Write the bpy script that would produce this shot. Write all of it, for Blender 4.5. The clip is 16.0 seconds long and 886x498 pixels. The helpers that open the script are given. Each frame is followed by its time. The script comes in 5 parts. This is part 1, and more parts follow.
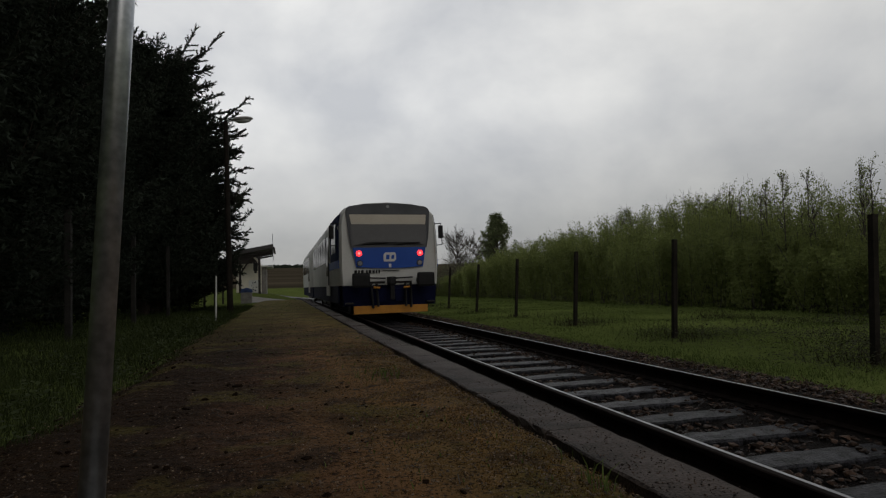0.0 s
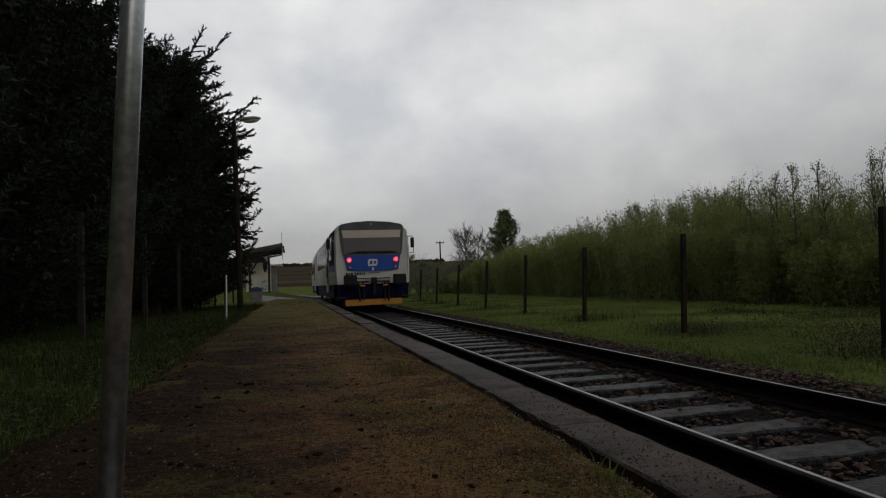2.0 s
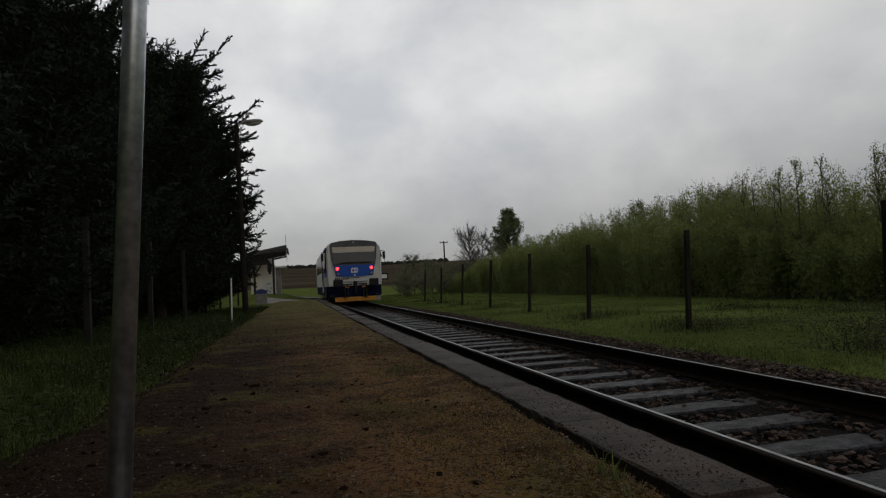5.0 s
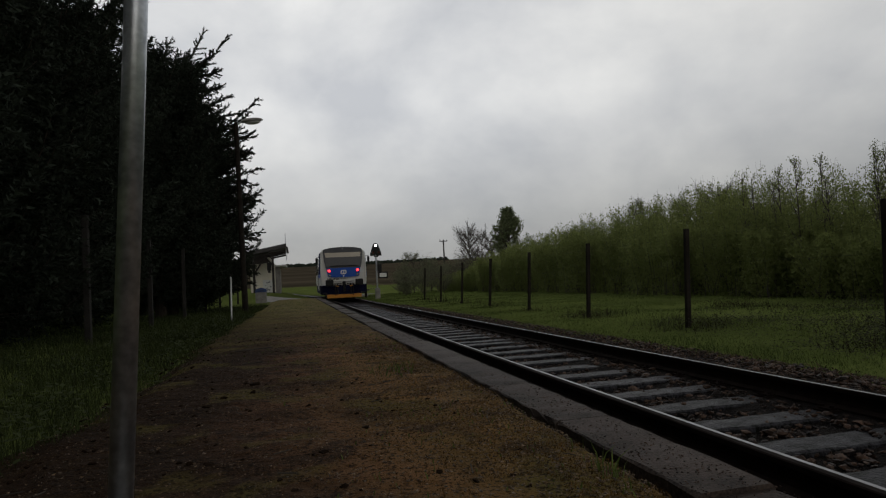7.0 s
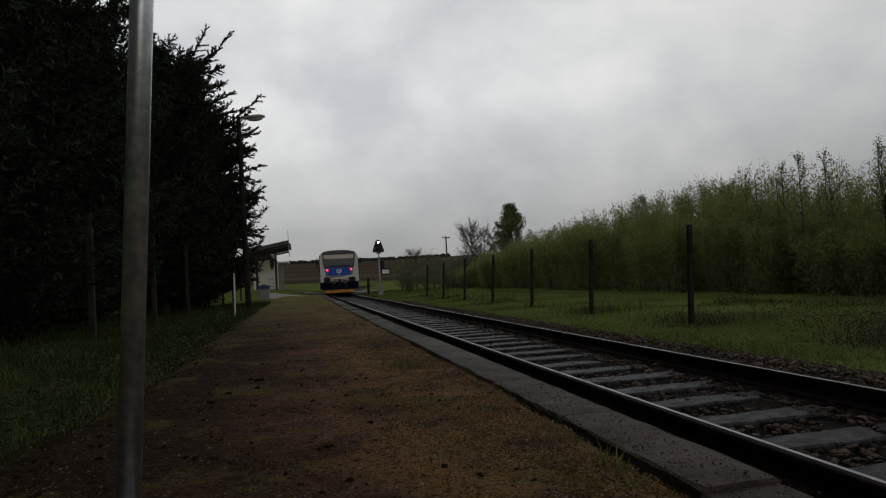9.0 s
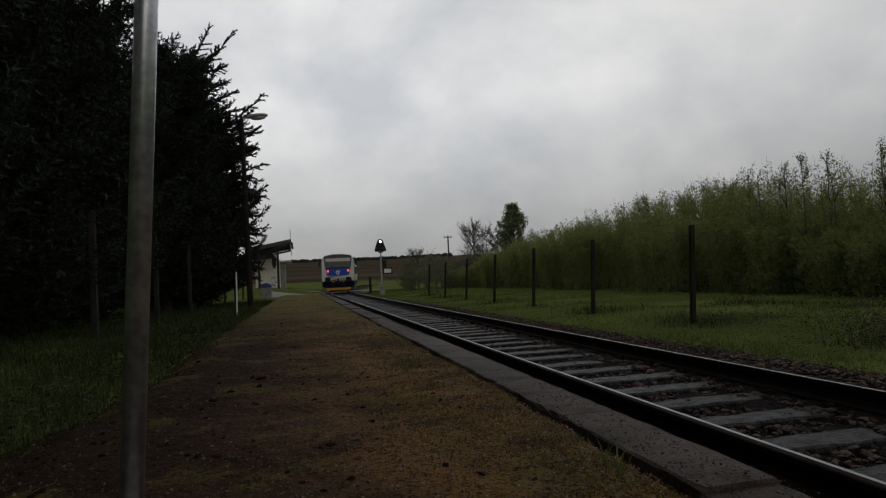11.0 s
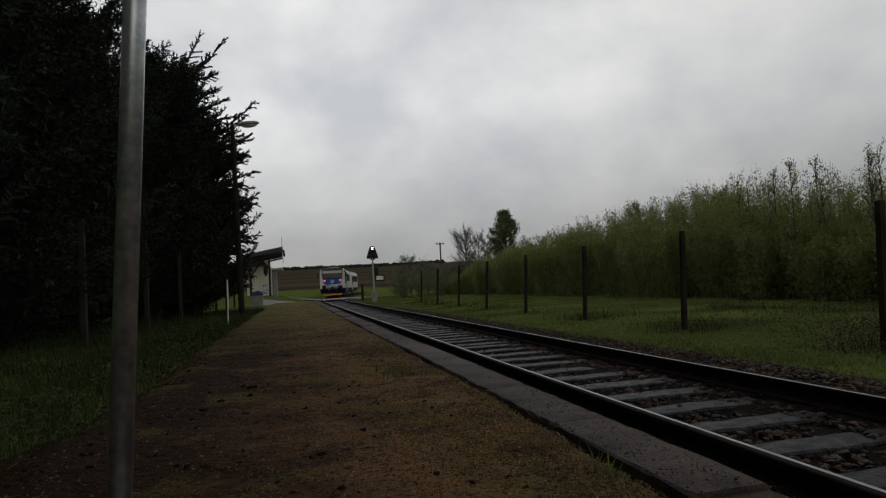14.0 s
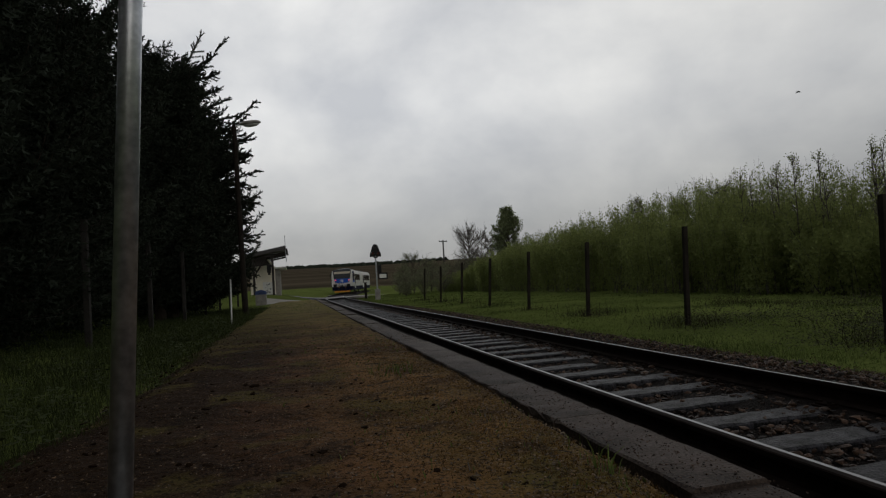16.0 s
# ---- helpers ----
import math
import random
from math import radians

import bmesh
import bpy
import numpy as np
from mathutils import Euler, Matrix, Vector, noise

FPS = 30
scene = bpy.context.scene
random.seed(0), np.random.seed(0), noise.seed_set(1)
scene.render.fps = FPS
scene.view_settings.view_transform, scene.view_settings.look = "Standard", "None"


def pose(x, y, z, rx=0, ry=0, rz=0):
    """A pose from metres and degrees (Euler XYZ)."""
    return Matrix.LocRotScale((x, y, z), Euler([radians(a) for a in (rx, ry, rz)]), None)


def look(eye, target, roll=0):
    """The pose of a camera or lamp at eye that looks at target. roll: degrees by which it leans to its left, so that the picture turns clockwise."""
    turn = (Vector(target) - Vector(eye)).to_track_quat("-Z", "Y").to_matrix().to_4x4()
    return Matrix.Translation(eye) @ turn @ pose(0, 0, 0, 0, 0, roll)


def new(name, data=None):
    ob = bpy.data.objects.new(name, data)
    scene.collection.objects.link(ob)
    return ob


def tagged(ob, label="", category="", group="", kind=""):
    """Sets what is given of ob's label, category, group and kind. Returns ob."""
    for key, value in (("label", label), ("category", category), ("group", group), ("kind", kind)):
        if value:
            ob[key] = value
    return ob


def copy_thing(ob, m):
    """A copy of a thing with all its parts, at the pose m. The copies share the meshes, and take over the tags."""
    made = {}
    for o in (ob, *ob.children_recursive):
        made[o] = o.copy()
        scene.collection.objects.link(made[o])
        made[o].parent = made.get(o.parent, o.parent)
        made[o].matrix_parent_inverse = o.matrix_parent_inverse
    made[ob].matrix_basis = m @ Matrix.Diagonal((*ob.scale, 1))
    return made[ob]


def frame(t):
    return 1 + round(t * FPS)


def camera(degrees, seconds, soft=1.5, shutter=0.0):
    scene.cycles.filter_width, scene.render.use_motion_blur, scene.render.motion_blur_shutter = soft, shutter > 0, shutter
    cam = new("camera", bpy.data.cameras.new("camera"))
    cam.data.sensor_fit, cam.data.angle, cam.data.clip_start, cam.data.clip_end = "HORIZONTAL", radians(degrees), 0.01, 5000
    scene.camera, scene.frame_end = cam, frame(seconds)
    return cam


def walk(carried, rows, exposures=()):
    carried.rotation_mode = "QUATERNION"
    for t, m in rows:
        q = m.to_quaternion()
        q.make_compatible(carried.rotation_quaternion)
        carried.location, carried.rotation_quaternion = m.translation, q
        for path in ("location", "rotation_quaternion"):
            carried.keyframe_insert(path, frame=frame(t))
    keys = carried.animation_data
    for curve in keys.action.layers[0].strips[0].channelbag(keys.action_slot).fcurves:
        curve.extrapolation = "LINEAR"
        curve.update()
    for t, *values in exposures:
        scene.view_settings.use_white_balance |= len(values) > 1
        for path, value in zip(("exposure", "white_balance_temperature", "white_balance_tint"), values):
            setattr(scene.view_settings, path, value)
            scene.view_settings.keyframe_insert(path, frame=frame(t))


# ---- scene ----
cam = camera(70.7, 16.0, soft=1.25)
walk(cam, [
    (0, pose(0.011, 0.064, 0.637, 93.26, 1.44, -14.47)),
    (0.5, pose(0.012, 0.054, 0.639, 93.47, 1.44, -14.45)),
    (1, pose(0.014, 0.045, 0.641, 93.65, 1.74, -14.38)),
    (1.5, pose(0.013, 0.043, 0.639, 93.61, 1.96, -13.90)),
    (2, pose(0.011, 0.036, 0.639, 93.01, 2.03, -13.65)),
    (2.5, pose(0.010, 0.034, 0.637, 92.93, 2.08, -13.50)),
    (3, pose(0.013, 0.027, 0.638, 92.86, 2.43, -13.07)),
    (3.5, pose(0.014, 0.021, 0.637, 92.86, 2.47, -12.92)),
    (4, pose(0.015, 0.017, 0.638, 93.03, 2.62, -13.13)),
    (6.5, pose(0.014, 0.008, 0.638, 92.93, 2.94, -13.21)),
    (7, pose(0.012, 0.007, 0.638, 92.87, 2.84, -13.28)),
    (7.5, pose(0.007, 0.005, 0.638, 92.89, 2.54, -13.27)),
    (8, pose(0.002, 0.008, 0.636, 93.03, 2.66, -13.05)),
    (8.5, pose(0.002, 0.004, 0.636, 93.05, 2.73, -12.99)),
    (9, pose(0.004, 0.005, 0.633, 92.57, 2.91, -13.05)),
    (11.5, pose(0.001, -0.004, 0.634, 92.53, 2.62, -12.88)),
    (12, pose(-0.001, 0.001, 0.633, 92.74, 2.67, -13.07)),
    (12.5, pose(0.000, -0.000, 0.633, 92.85, 2.77, -13.07)),
    (13, pose(0.006, -0.005, 0.634, 92.64, 2.90, -13.29)),
    (13.5, pose(0.007, -0.005, 0.636, 92.95, 2.80, -13.77)),
    (14, pose(0.009, -0.006, 0.637, 93.11, 2.97, -13.58)),
    (14.5, pose(0.010, -0.005, 0.636, 93.13, 3.12, -13.26)),
    (15, pose(0.017, -0.007, 0.636, 92.99, 3.47, -13.45)),
    (15.5, pose(0.022, -0.013, 0.636, 92.90, 3.80, -13.22)),
    (16, pose(0.023, -0.013, 0.636, 92.90, 3.45, -13.27)),
], exposures=[(0, 0.0), (16, 0.0)])

# ---- light: an overcast spring day, brightest ahead of the camera ----
world = bpy.data.worlds.new("overcast_sky")
scene.world = world
world.use_nodes = True
wn, wl = world.node_tree.nodes, world.node_tree.links
wn.clear()


def wnode(kind, **sets):
    n = wn.new(kind)
    for k, v in sets.items():
        n.inputs[k].default_value = v
    return n


w_out = wnode("ShaderNodeOutputWorld")
w_bg = wnode("ShaderNodeBackground", Strength=1.0)
w_sky = wnode("ShaderNodeTexSky")
w_sky.sky_type, w_sky.sun_disc = "NISHITA", False
w_sky.sun_elevation, w_sky.sun_rotation = radians(30), radians(170)
w_sky.air_density, w_sky.dust_density = 1.0, 3.0
w_co = wnode("ShaderNodeTexCoord")
w_map = wnode("ShaderNodeMapping", Scale=(1.0, 1.0, 1.45), Location=(0.55, 0.12, 0.4))
w_n1 = wnode("ShaderNodeTexNoise", Scale=3.1, Detail=6.0, Roughness=0.52, Distortion=0.15)
w_r1 = wnode("ShaderNodeValToRGB")
cr = w_r1.color_ramp
cr.elements[0].position, cr.elements[0].color = 0.33, (0.55, 0.562, 0.585, 1)
cr.elements[1].position, cr.elements[1].color = 0.68, (0.90, 0.895, 0.872, 1)
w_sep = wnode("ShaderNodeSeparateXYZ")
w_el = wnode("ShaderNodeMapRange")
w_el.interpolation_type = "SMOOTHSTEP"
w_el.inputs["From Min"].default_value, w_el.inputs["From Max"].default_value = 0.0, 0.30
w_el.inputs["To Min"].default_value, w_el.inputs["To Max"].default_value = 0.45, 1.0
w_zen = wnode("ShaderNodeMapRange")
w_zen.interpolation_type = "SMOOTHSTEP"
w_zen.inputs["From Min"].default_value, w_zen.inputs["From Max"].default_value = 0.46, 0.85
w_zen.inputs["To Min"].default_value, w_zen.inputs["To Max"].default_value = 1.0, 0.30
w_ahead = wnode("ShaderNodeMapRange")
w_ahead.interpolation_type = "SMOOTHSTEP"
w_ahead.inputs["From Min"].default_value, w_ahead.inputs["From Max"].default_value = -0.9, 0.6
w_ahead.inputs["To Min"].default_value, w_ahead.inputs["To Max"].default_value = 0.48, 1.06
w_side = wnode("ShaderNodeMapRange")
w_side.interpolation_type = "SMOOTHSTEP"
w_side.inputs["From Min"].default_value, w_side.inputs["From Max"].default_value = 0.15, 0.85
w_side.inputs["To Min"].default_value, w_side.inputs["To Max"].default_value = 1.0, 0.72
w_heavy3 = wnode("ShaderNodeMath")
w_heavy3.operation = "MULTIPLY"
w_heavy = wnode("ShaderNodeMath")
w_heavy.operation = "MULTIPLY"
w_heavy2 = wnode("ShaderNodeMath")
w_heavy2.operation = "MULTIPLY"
w_mul = wnode("ShaderNodeMix")
w_mul.data_type, w_mul.blend_type = "RGBA", "MULTIPLY"
w_mul.inputs["Factor"].default_value = 1.0
w_hue = wnode("ShaderNodeMix")
w_hue.data_type, w_hue.blend_type = "RGBA", "MIX"
w_hue.inputs["Factor"].default_value = 0.06
w_str = wnode("ShaderNodeVectorMath")
w_str.operation = "SCALE"
w_str.inputs["Scale"].default_value = 0.1
wl.new(w_co.outputs["Generated"], w_map.inputs["Vector"])
wl.new(w_map.outputs["Vector"], w_n1.inputs["Vector"])
wl.new(w_n1.outputs["Fac"], w_r1.inputs["Fac"])
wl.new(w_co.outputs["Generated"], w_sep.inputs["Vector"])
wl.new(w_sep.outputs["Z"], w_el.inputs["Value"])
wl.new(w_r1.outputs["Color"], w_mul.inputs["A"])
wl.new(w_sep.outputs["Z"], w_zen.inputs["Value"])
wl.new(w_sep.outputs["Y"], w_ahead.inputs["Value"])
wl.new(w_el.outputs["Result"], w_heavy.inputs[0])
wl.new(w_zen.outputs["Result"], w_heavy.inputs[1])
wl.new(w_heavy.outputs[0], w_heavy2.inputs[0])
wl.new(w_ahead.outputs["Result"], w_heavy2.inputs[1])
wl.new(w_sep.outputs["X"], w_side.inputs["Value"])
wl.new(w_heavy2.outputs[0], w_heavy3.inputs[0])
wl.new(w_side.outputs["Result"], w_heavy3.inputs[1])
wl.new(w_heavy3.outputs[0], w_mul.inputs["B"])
wl.new(w_sky.outputs["Color"], w_str.inputs[0])
wl.new(w_mul.outputs["Result"], w_hue.inputs["A"])
wl.new(w_str.outputs["Vector"], w_hue.inputs["B"])
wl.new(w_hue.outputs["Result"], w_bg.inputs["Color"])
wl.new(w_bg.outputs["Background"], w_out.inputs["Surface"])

sun_data = bpy.data.lights.new("sun", "SUN")
sun_data.energy, sun_data.angle, sun_data.color = 0.22, radians(45), (1.0, 0.97, 0.93)
sun = new("sun", sun_data)
sun.matrix_world = look((10, -60, 35), (0, 0, 0))
sun.location = (10, -60, 35)


# ---- materials ----
def material(name, base, dark=None, scale=8.0, fine=60.0, rough=0.7, metal=0.0, bump=0.3, dist=0.01, spread=(0.35, 0.65),
             random_by="", amount=0.25, coat=0.0, specular=0.5, thin=0.0):
    """Two scales of variation between dark and base, with relief."""
    m = bpy.data.materials.new(name)
    m.use_nodes = True
    n, l = m.node_tree.nodes, m.node_tree.links
    b = n["Principled BSDF"]
    dark = dark or tuple(c * 0.6 for c in base)
    co = n.new("ShaderNodeTexCoord")
    n1, n2 = n.new("ShaderNodeTexNoise"), n.new("ShaderNodeTexNoise")
    n1.inputs["Scale"].default_value, n1.inputs["Detail"].default_value = scale, 5
    n2.inputs["Scale"].default_value, n2.inputs["Detail"].default_value = fine, 3
    ramp = n.new("ShaderNodeMapRange")
    ramp.inputs["From Min"].default_value, ramp.inputs["From Max"].default_value = spread
    add = n.new("ShaderNodeMath")
    add.operation = "MULTIPLY_ADD"
    add.inputs[1].default_value = 0.6
    half = n.new("ShaderNodeMath")
    half.operation = "MULTIPLY"
    half.inputs[1].default_value = 0.4
    l.new(co.outputs["Object"], n1.inputs["Vector"])
    l.new(co.outputs["Object"], n2.inputs["Vector"])
    l.new(n2.outputs["Fac"], half.inputs[0])
    l.new(n1.outputs["Fac"], add.inputs[0])
    l.new(half.outputs[0], add.inputs[2])
    l.new(add.outputs[0], ramp.inputs["Value"])
    mix = n.new("ShaderNodeMix")
    mix.data_type = "RGBA"
    mix.inputs["A"].default_value, mix.inputs["B"].default_value = (*dark, 1), (*base, 1)
    l.new(ramp.outputs[0], mix.inputs["Factor"])
    last = mix.outputs["Result"]
    if random_by:
        hsv = n.new("ShaderNodeHueSaturation")
        vr = n.new("ShaderNodeMapRange")
        vr.inputs["To Min"].default_value, vr.inputs["To Max"].default_value = 1 - amount, 1 + amount
        if random_by == "object":
            src = n.new("ShaderNodeObjectInfo").outputs["Random"]
        else:
            src = n.new("ShaderNodeNewGeometry").outputs["Random Per Island"]
        l.new(src, vr.inputs["Value"])
        l.new(vr.outputs[0], hsv.inputs["Value"])
        l.new(last, hsv.inputs["Color"])
        last = hsv.outputs["Color"]
    l.new(last, b.inputs["Base Color"])
    b.inputs["Metallic"].default_value = metal
    b.inputs["Specular IOR Level"].default_value = specular
    b.inputs["Coat Weight"].default_value = coat
    rr = n.new("ShaderNodeMapRange")
    rr.inputs["To Min"].default_value, rr.inputs["To Max"].default_value = min(1, rough + 0.12), max(0.03, rough - 0.12)
    l.new(n1.outputs["Fac"], rr.inputs["Value"])
    l.new(rr.outputs[0], b.inputs["Roughness"])
    if bump:
        bp = n.new("ShaderNodeBump")
        bp.inputs["Strength"].default_value, bp.inputs["Distance"].default_value = bump, dist
        l.new(n2.outputs["Fac"], bp.inputs["Height"])
        l.new(bp.outputs[0], b.inputs["Normal"])
    if thin:
        tr, mx = n.new("ShaderNodeBsdfTranslucent"), n.new("ShaderNodeMixShader")
        mx.inputs[0].default_value = thin
        l.new(last, tr.inputs["Color"])
        l.new(b.outputs[0], mx.inputs[1])
        l.new(tr.outputs[0], mx.inputs[2])
        l.new(mx.outputs[0], n["Material Output"].inputs["Surface"])
    return m


def glow(name, colour, strength):
    m = bpy.data.materials.new(name)
    m.use_nodes = True
    b = m.node_tree.nodes["Principled BSDF"]
    b.inputs["Base Color"].default_value = (*colour, 1)
    b.inputs["Emission Color"].default_value = (*colour, 1)
    b.inputs["Emission Strength"].default_value = strength
    return m


M_GRAVEL = material("wet_brown_gravel", (0.265, 0.132, 0.064), (0.068, 0.038, 0.024), 1.3, 150, 0.85, bump=1.0, dist=0.010, spread=(0.40, 0.60), specular=0.05)
M_KERB = material("wet_concrete_kerb", (0.092, 0.070, 0.058), (0.018, 0.014, 0.012), 2.6, 90, 0.66, bump=0.7, dist=0.005, random_by="object", amount=0.28, specular=0.12, spread=(0.40, 0.62))
M_SLEEPER = material("wet_grey_sleeper", (0.044, 0.044, 0.052), (0.005, 0.005, 0.005), 9, 55, 0.5, bump=1.0, dist=0.010, random_by="object", amount=0.35, specular=0.14, spread=(0.44, 0.58))
M_BALLAST = material("ballast_stone", (0.088, 0.052, 0.034), (0.012, 0.008, 0.006), 9, 70, 0.6, bump=0.5, random_by="island", amount=0.85, specular=0.22)
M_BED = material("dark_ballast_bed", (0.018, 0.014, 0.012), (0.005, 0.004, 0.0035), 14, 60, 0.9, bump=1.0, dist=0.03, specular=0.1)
M_RUST = material("rusty_rail_steel", (0.020, 0.013, 0.010), (0.009, 0.006, 0.005), 10, 90, 0.85, metal=0.0, bump=0.3, dist=0.003, specular=0.08)
M_SHINE = material("polished_rail_head", (0.34, 0.34, 0.355), (0.20, 0.195, 0.20), 4, 50, 0.33, metal=0.9, bump=0.05)
M_GALV = material("galvanised_steel", (0.74, 0.77, 0.81), (0.36, 0.385, 0.42), 14, 45, 0.36, metal=0.88, bump=0.2, dist=0.002, spread=(0.36, 0.64))
M_ASPHALT = material("wet_asphalt", (0.09, 0.09, 0.09), (0.055, 0.055, 0.055), 1.5, 60, 0.6, bump=0.3)
M_PATH = material("grey_path_slabs", (0.30, 0.28, 0.25), (0.17, 0.16, 0.145), 1.2, 30, 0.7, bump=0.4)
M_CONCRETE = material("old_concrete", (0.30, 0.29, 0.27), (0.16, 0.15, 0.14), 4, 50, 0.8, bump=0.3)
M_POST = material("weathered_concrete_post", (0.048, 0.045, 0.042), (0.022, 0.020, 0.019), 5, 60, 0.85, bump=0.4, specular=0.1)
M_DARKPOST = material("dark_tarred_post", (0.034, 0.029, 0.024), (0.016, 0.014, 0.012), 5, 60, 0.9, bump=0.4, specular=0.05)
M_WIRE = material("rusty_wire", (0.022, 0.018, 0.016), None, 20, 90, 0.7, metal=0.4, bump=0)
M_BARK = material("spruce_bark", (0.07, 0.05, 0.037), (0.03, 0.022, 0.017), 8, 40, 0.9, bump=0.8, dist=0.02)
M_NEEDLE = material("dark_spruce_needles", (0.040, 0.050, 0.037), (0.022, 0.028, 0.020), 2, 40, 0.8, bump=0, random_by="island", amount=0.35, specular=0.05)
M_WILLOW = material("young_willow_leaves", (0.225, 0.262, 0.090), (0.168, 0.198, 0.066), 0.35, 20, 0.75, bump=0, random_by="island", amount=0.12, specular=0.06, thin=0.55)
M_BIRCHLEAF = material("fresh_birch_leaves", (0.19, 0.22, 0.11), (0.13, 0.155, 0.075), 1.5, 20, 0.7, bump=0, random_by="island", amount=0.25, specular=0.1, thin=0.45)
M_TWIG = material("grey_brown_twigs", (0.072, 0.060, 0.047), (0.036, 0.030, 0.024), 5, 40, 0.85, bump=0.3)
M_GRASS = material("spring_grass_blades", (0.150, 0.196, 0.048), (0.058, 0.084, 0.023), 0.45, 10, 0.7, bump=0, random_by="island", amount=0.25, specular=0.1, thin=0.3)
# old grass and nettles, their colour darkened for the spruces' shade
M_SHADEGRASS = material("shaded_old_grass_and_nettles", (0.050, 0.066, 0.017), (0.018, 0.026, 0.008), 0.7, 10, 0.7, bump=0, random_by="island", amount=0.3, specular=0.12)
M_WHITE = material("white_plaster", (0.84, 0.79, 0.67), (0.66, 0.61, 0.51), 2, 40, 0.8, bump=0.15)
M_DARKWOOD = material("dark_stained_timber", (0.028, 0.021, 0.017), (0.013, 0.010, 0.009), 6, 50, 0.75, bump=0.4)
M_ROOF = material("dark_roof_sheet", (0.05, 0.045, 0.045), (0.025, 0.023, 0.023), 5, 40, 0.55, bump=0.3)
M_BLACK = material("black_paint", (0.010, 0.010, 0.011), (0.005, 0.005, 0.0055), 8, 60, 0.55, bump=0.1, specular=0.25)
M_BLUEBOX = material("blue_plastic", (0.03, 0.07, 0.22), None, 6, 40, 0.5, bump=0.1)
M_NAVYMARK = material("dark_blue_marks", (0.03, 0.045, 0.09), None, 10, 40, 0.6, bump=0)
M_SIGNWHITE = material("white_sign_face", (0.75, 0.75, 0.73), (0.62, 0.62, 0.6), 6, 40, 0.5, bump=0.05)

# field and grass ground: bare ploughed hill far ahead, green meadow near
M_GROUND = material("meadow_and_field", (0.146, 0.180, 0.050), (0.076, 0.098, 0.029), 0.35, 9, 0.95, bump=0.8, dist=0.05, specular=0.0)
gn, gl = M_GROUND.node_tree.nodes, M_GROUND.node_tree.links
g_bsdf = gn["Principled BSDF"]
g_prev = g_bsdf.inputs["Base Color"].links[0].from_socket
g_geo = gn.new("ShaderNodeNewGeometry")
g_sep = gn.new("ShaderNodeSeparateXYZ")
g_noise = gn.new("ShaderNodeTexNoise")
g_noise.inputs["Scale"].default_value = 0.02
g_wob = gn.new("ShaderNodeMath")
g_wob.operation = "MULTIPLY_ADD"
g_wob.inputs[1].default_value = 40
g_mask = gn.new("ShaderNodeMapRange")
g_mask.inputs["From Min"].default_value, g_mask.inputs["From Max"].default_value = 160, 166
g_brown = gn.new("ShaderNodeMix")
g_brown.data_type = "RGBA"
g_map = gn.new("ShaderNodeMapping")
g_map.inputs["Scale"].default_value = (0.004, 0.055, 0.0)
g_streak = gn.new("ShaderNodeTexNoise")
g_streak.inputs["Scale"].default_value, g_streak.inputs["Detail"].default_value = 1.0, 6
g_tone = gn.new("ShaderNodeValToRGB")
g_tone.color_ramp.elements[0].position, g_tone.color_ramp.elements[0].color = 0.38, (0.048, 0.041, 0.028, 1)
g_tone.color_ramp.elements[1].position, g_tone.color_ramp.elements[1].color = 0.62, (0.094, 0.076, 0.053, 1)
gl.new(g_geo.outputs["Position"], g_map.inputs["Vector"])
gl.new(g_map.outputs[0], g_streak.inputs["Vector"])
gl.new(g_streak.outputs["Fac"], g_tone.inputs["Fac"])
gl.new(g_tone.outputs["Color"], g_brown.inputs["B"])
gl.new(g_geo.outputs["Position"], g_sep.inputs[0])
gl.new(g_geo.outputs["Position"], g_noise.inputs["Vector"])
gl.new(g_noise.outputs["Fac"], g_wob.inputs[0])
gl.new(g_sep.outputs["Y"], g_wob.inputs[2])
gl.new(g_wob.outputs[0], g_mask.inputs["Value"])
gl.new(g_mask.outputs[0], g_brown.inputs["Factor"])
gl.new(g_prev, g_brown.inputs["A"])
gl.new(g_brown.outputs["Result"], g_bsdf.inputs["Base Color"])


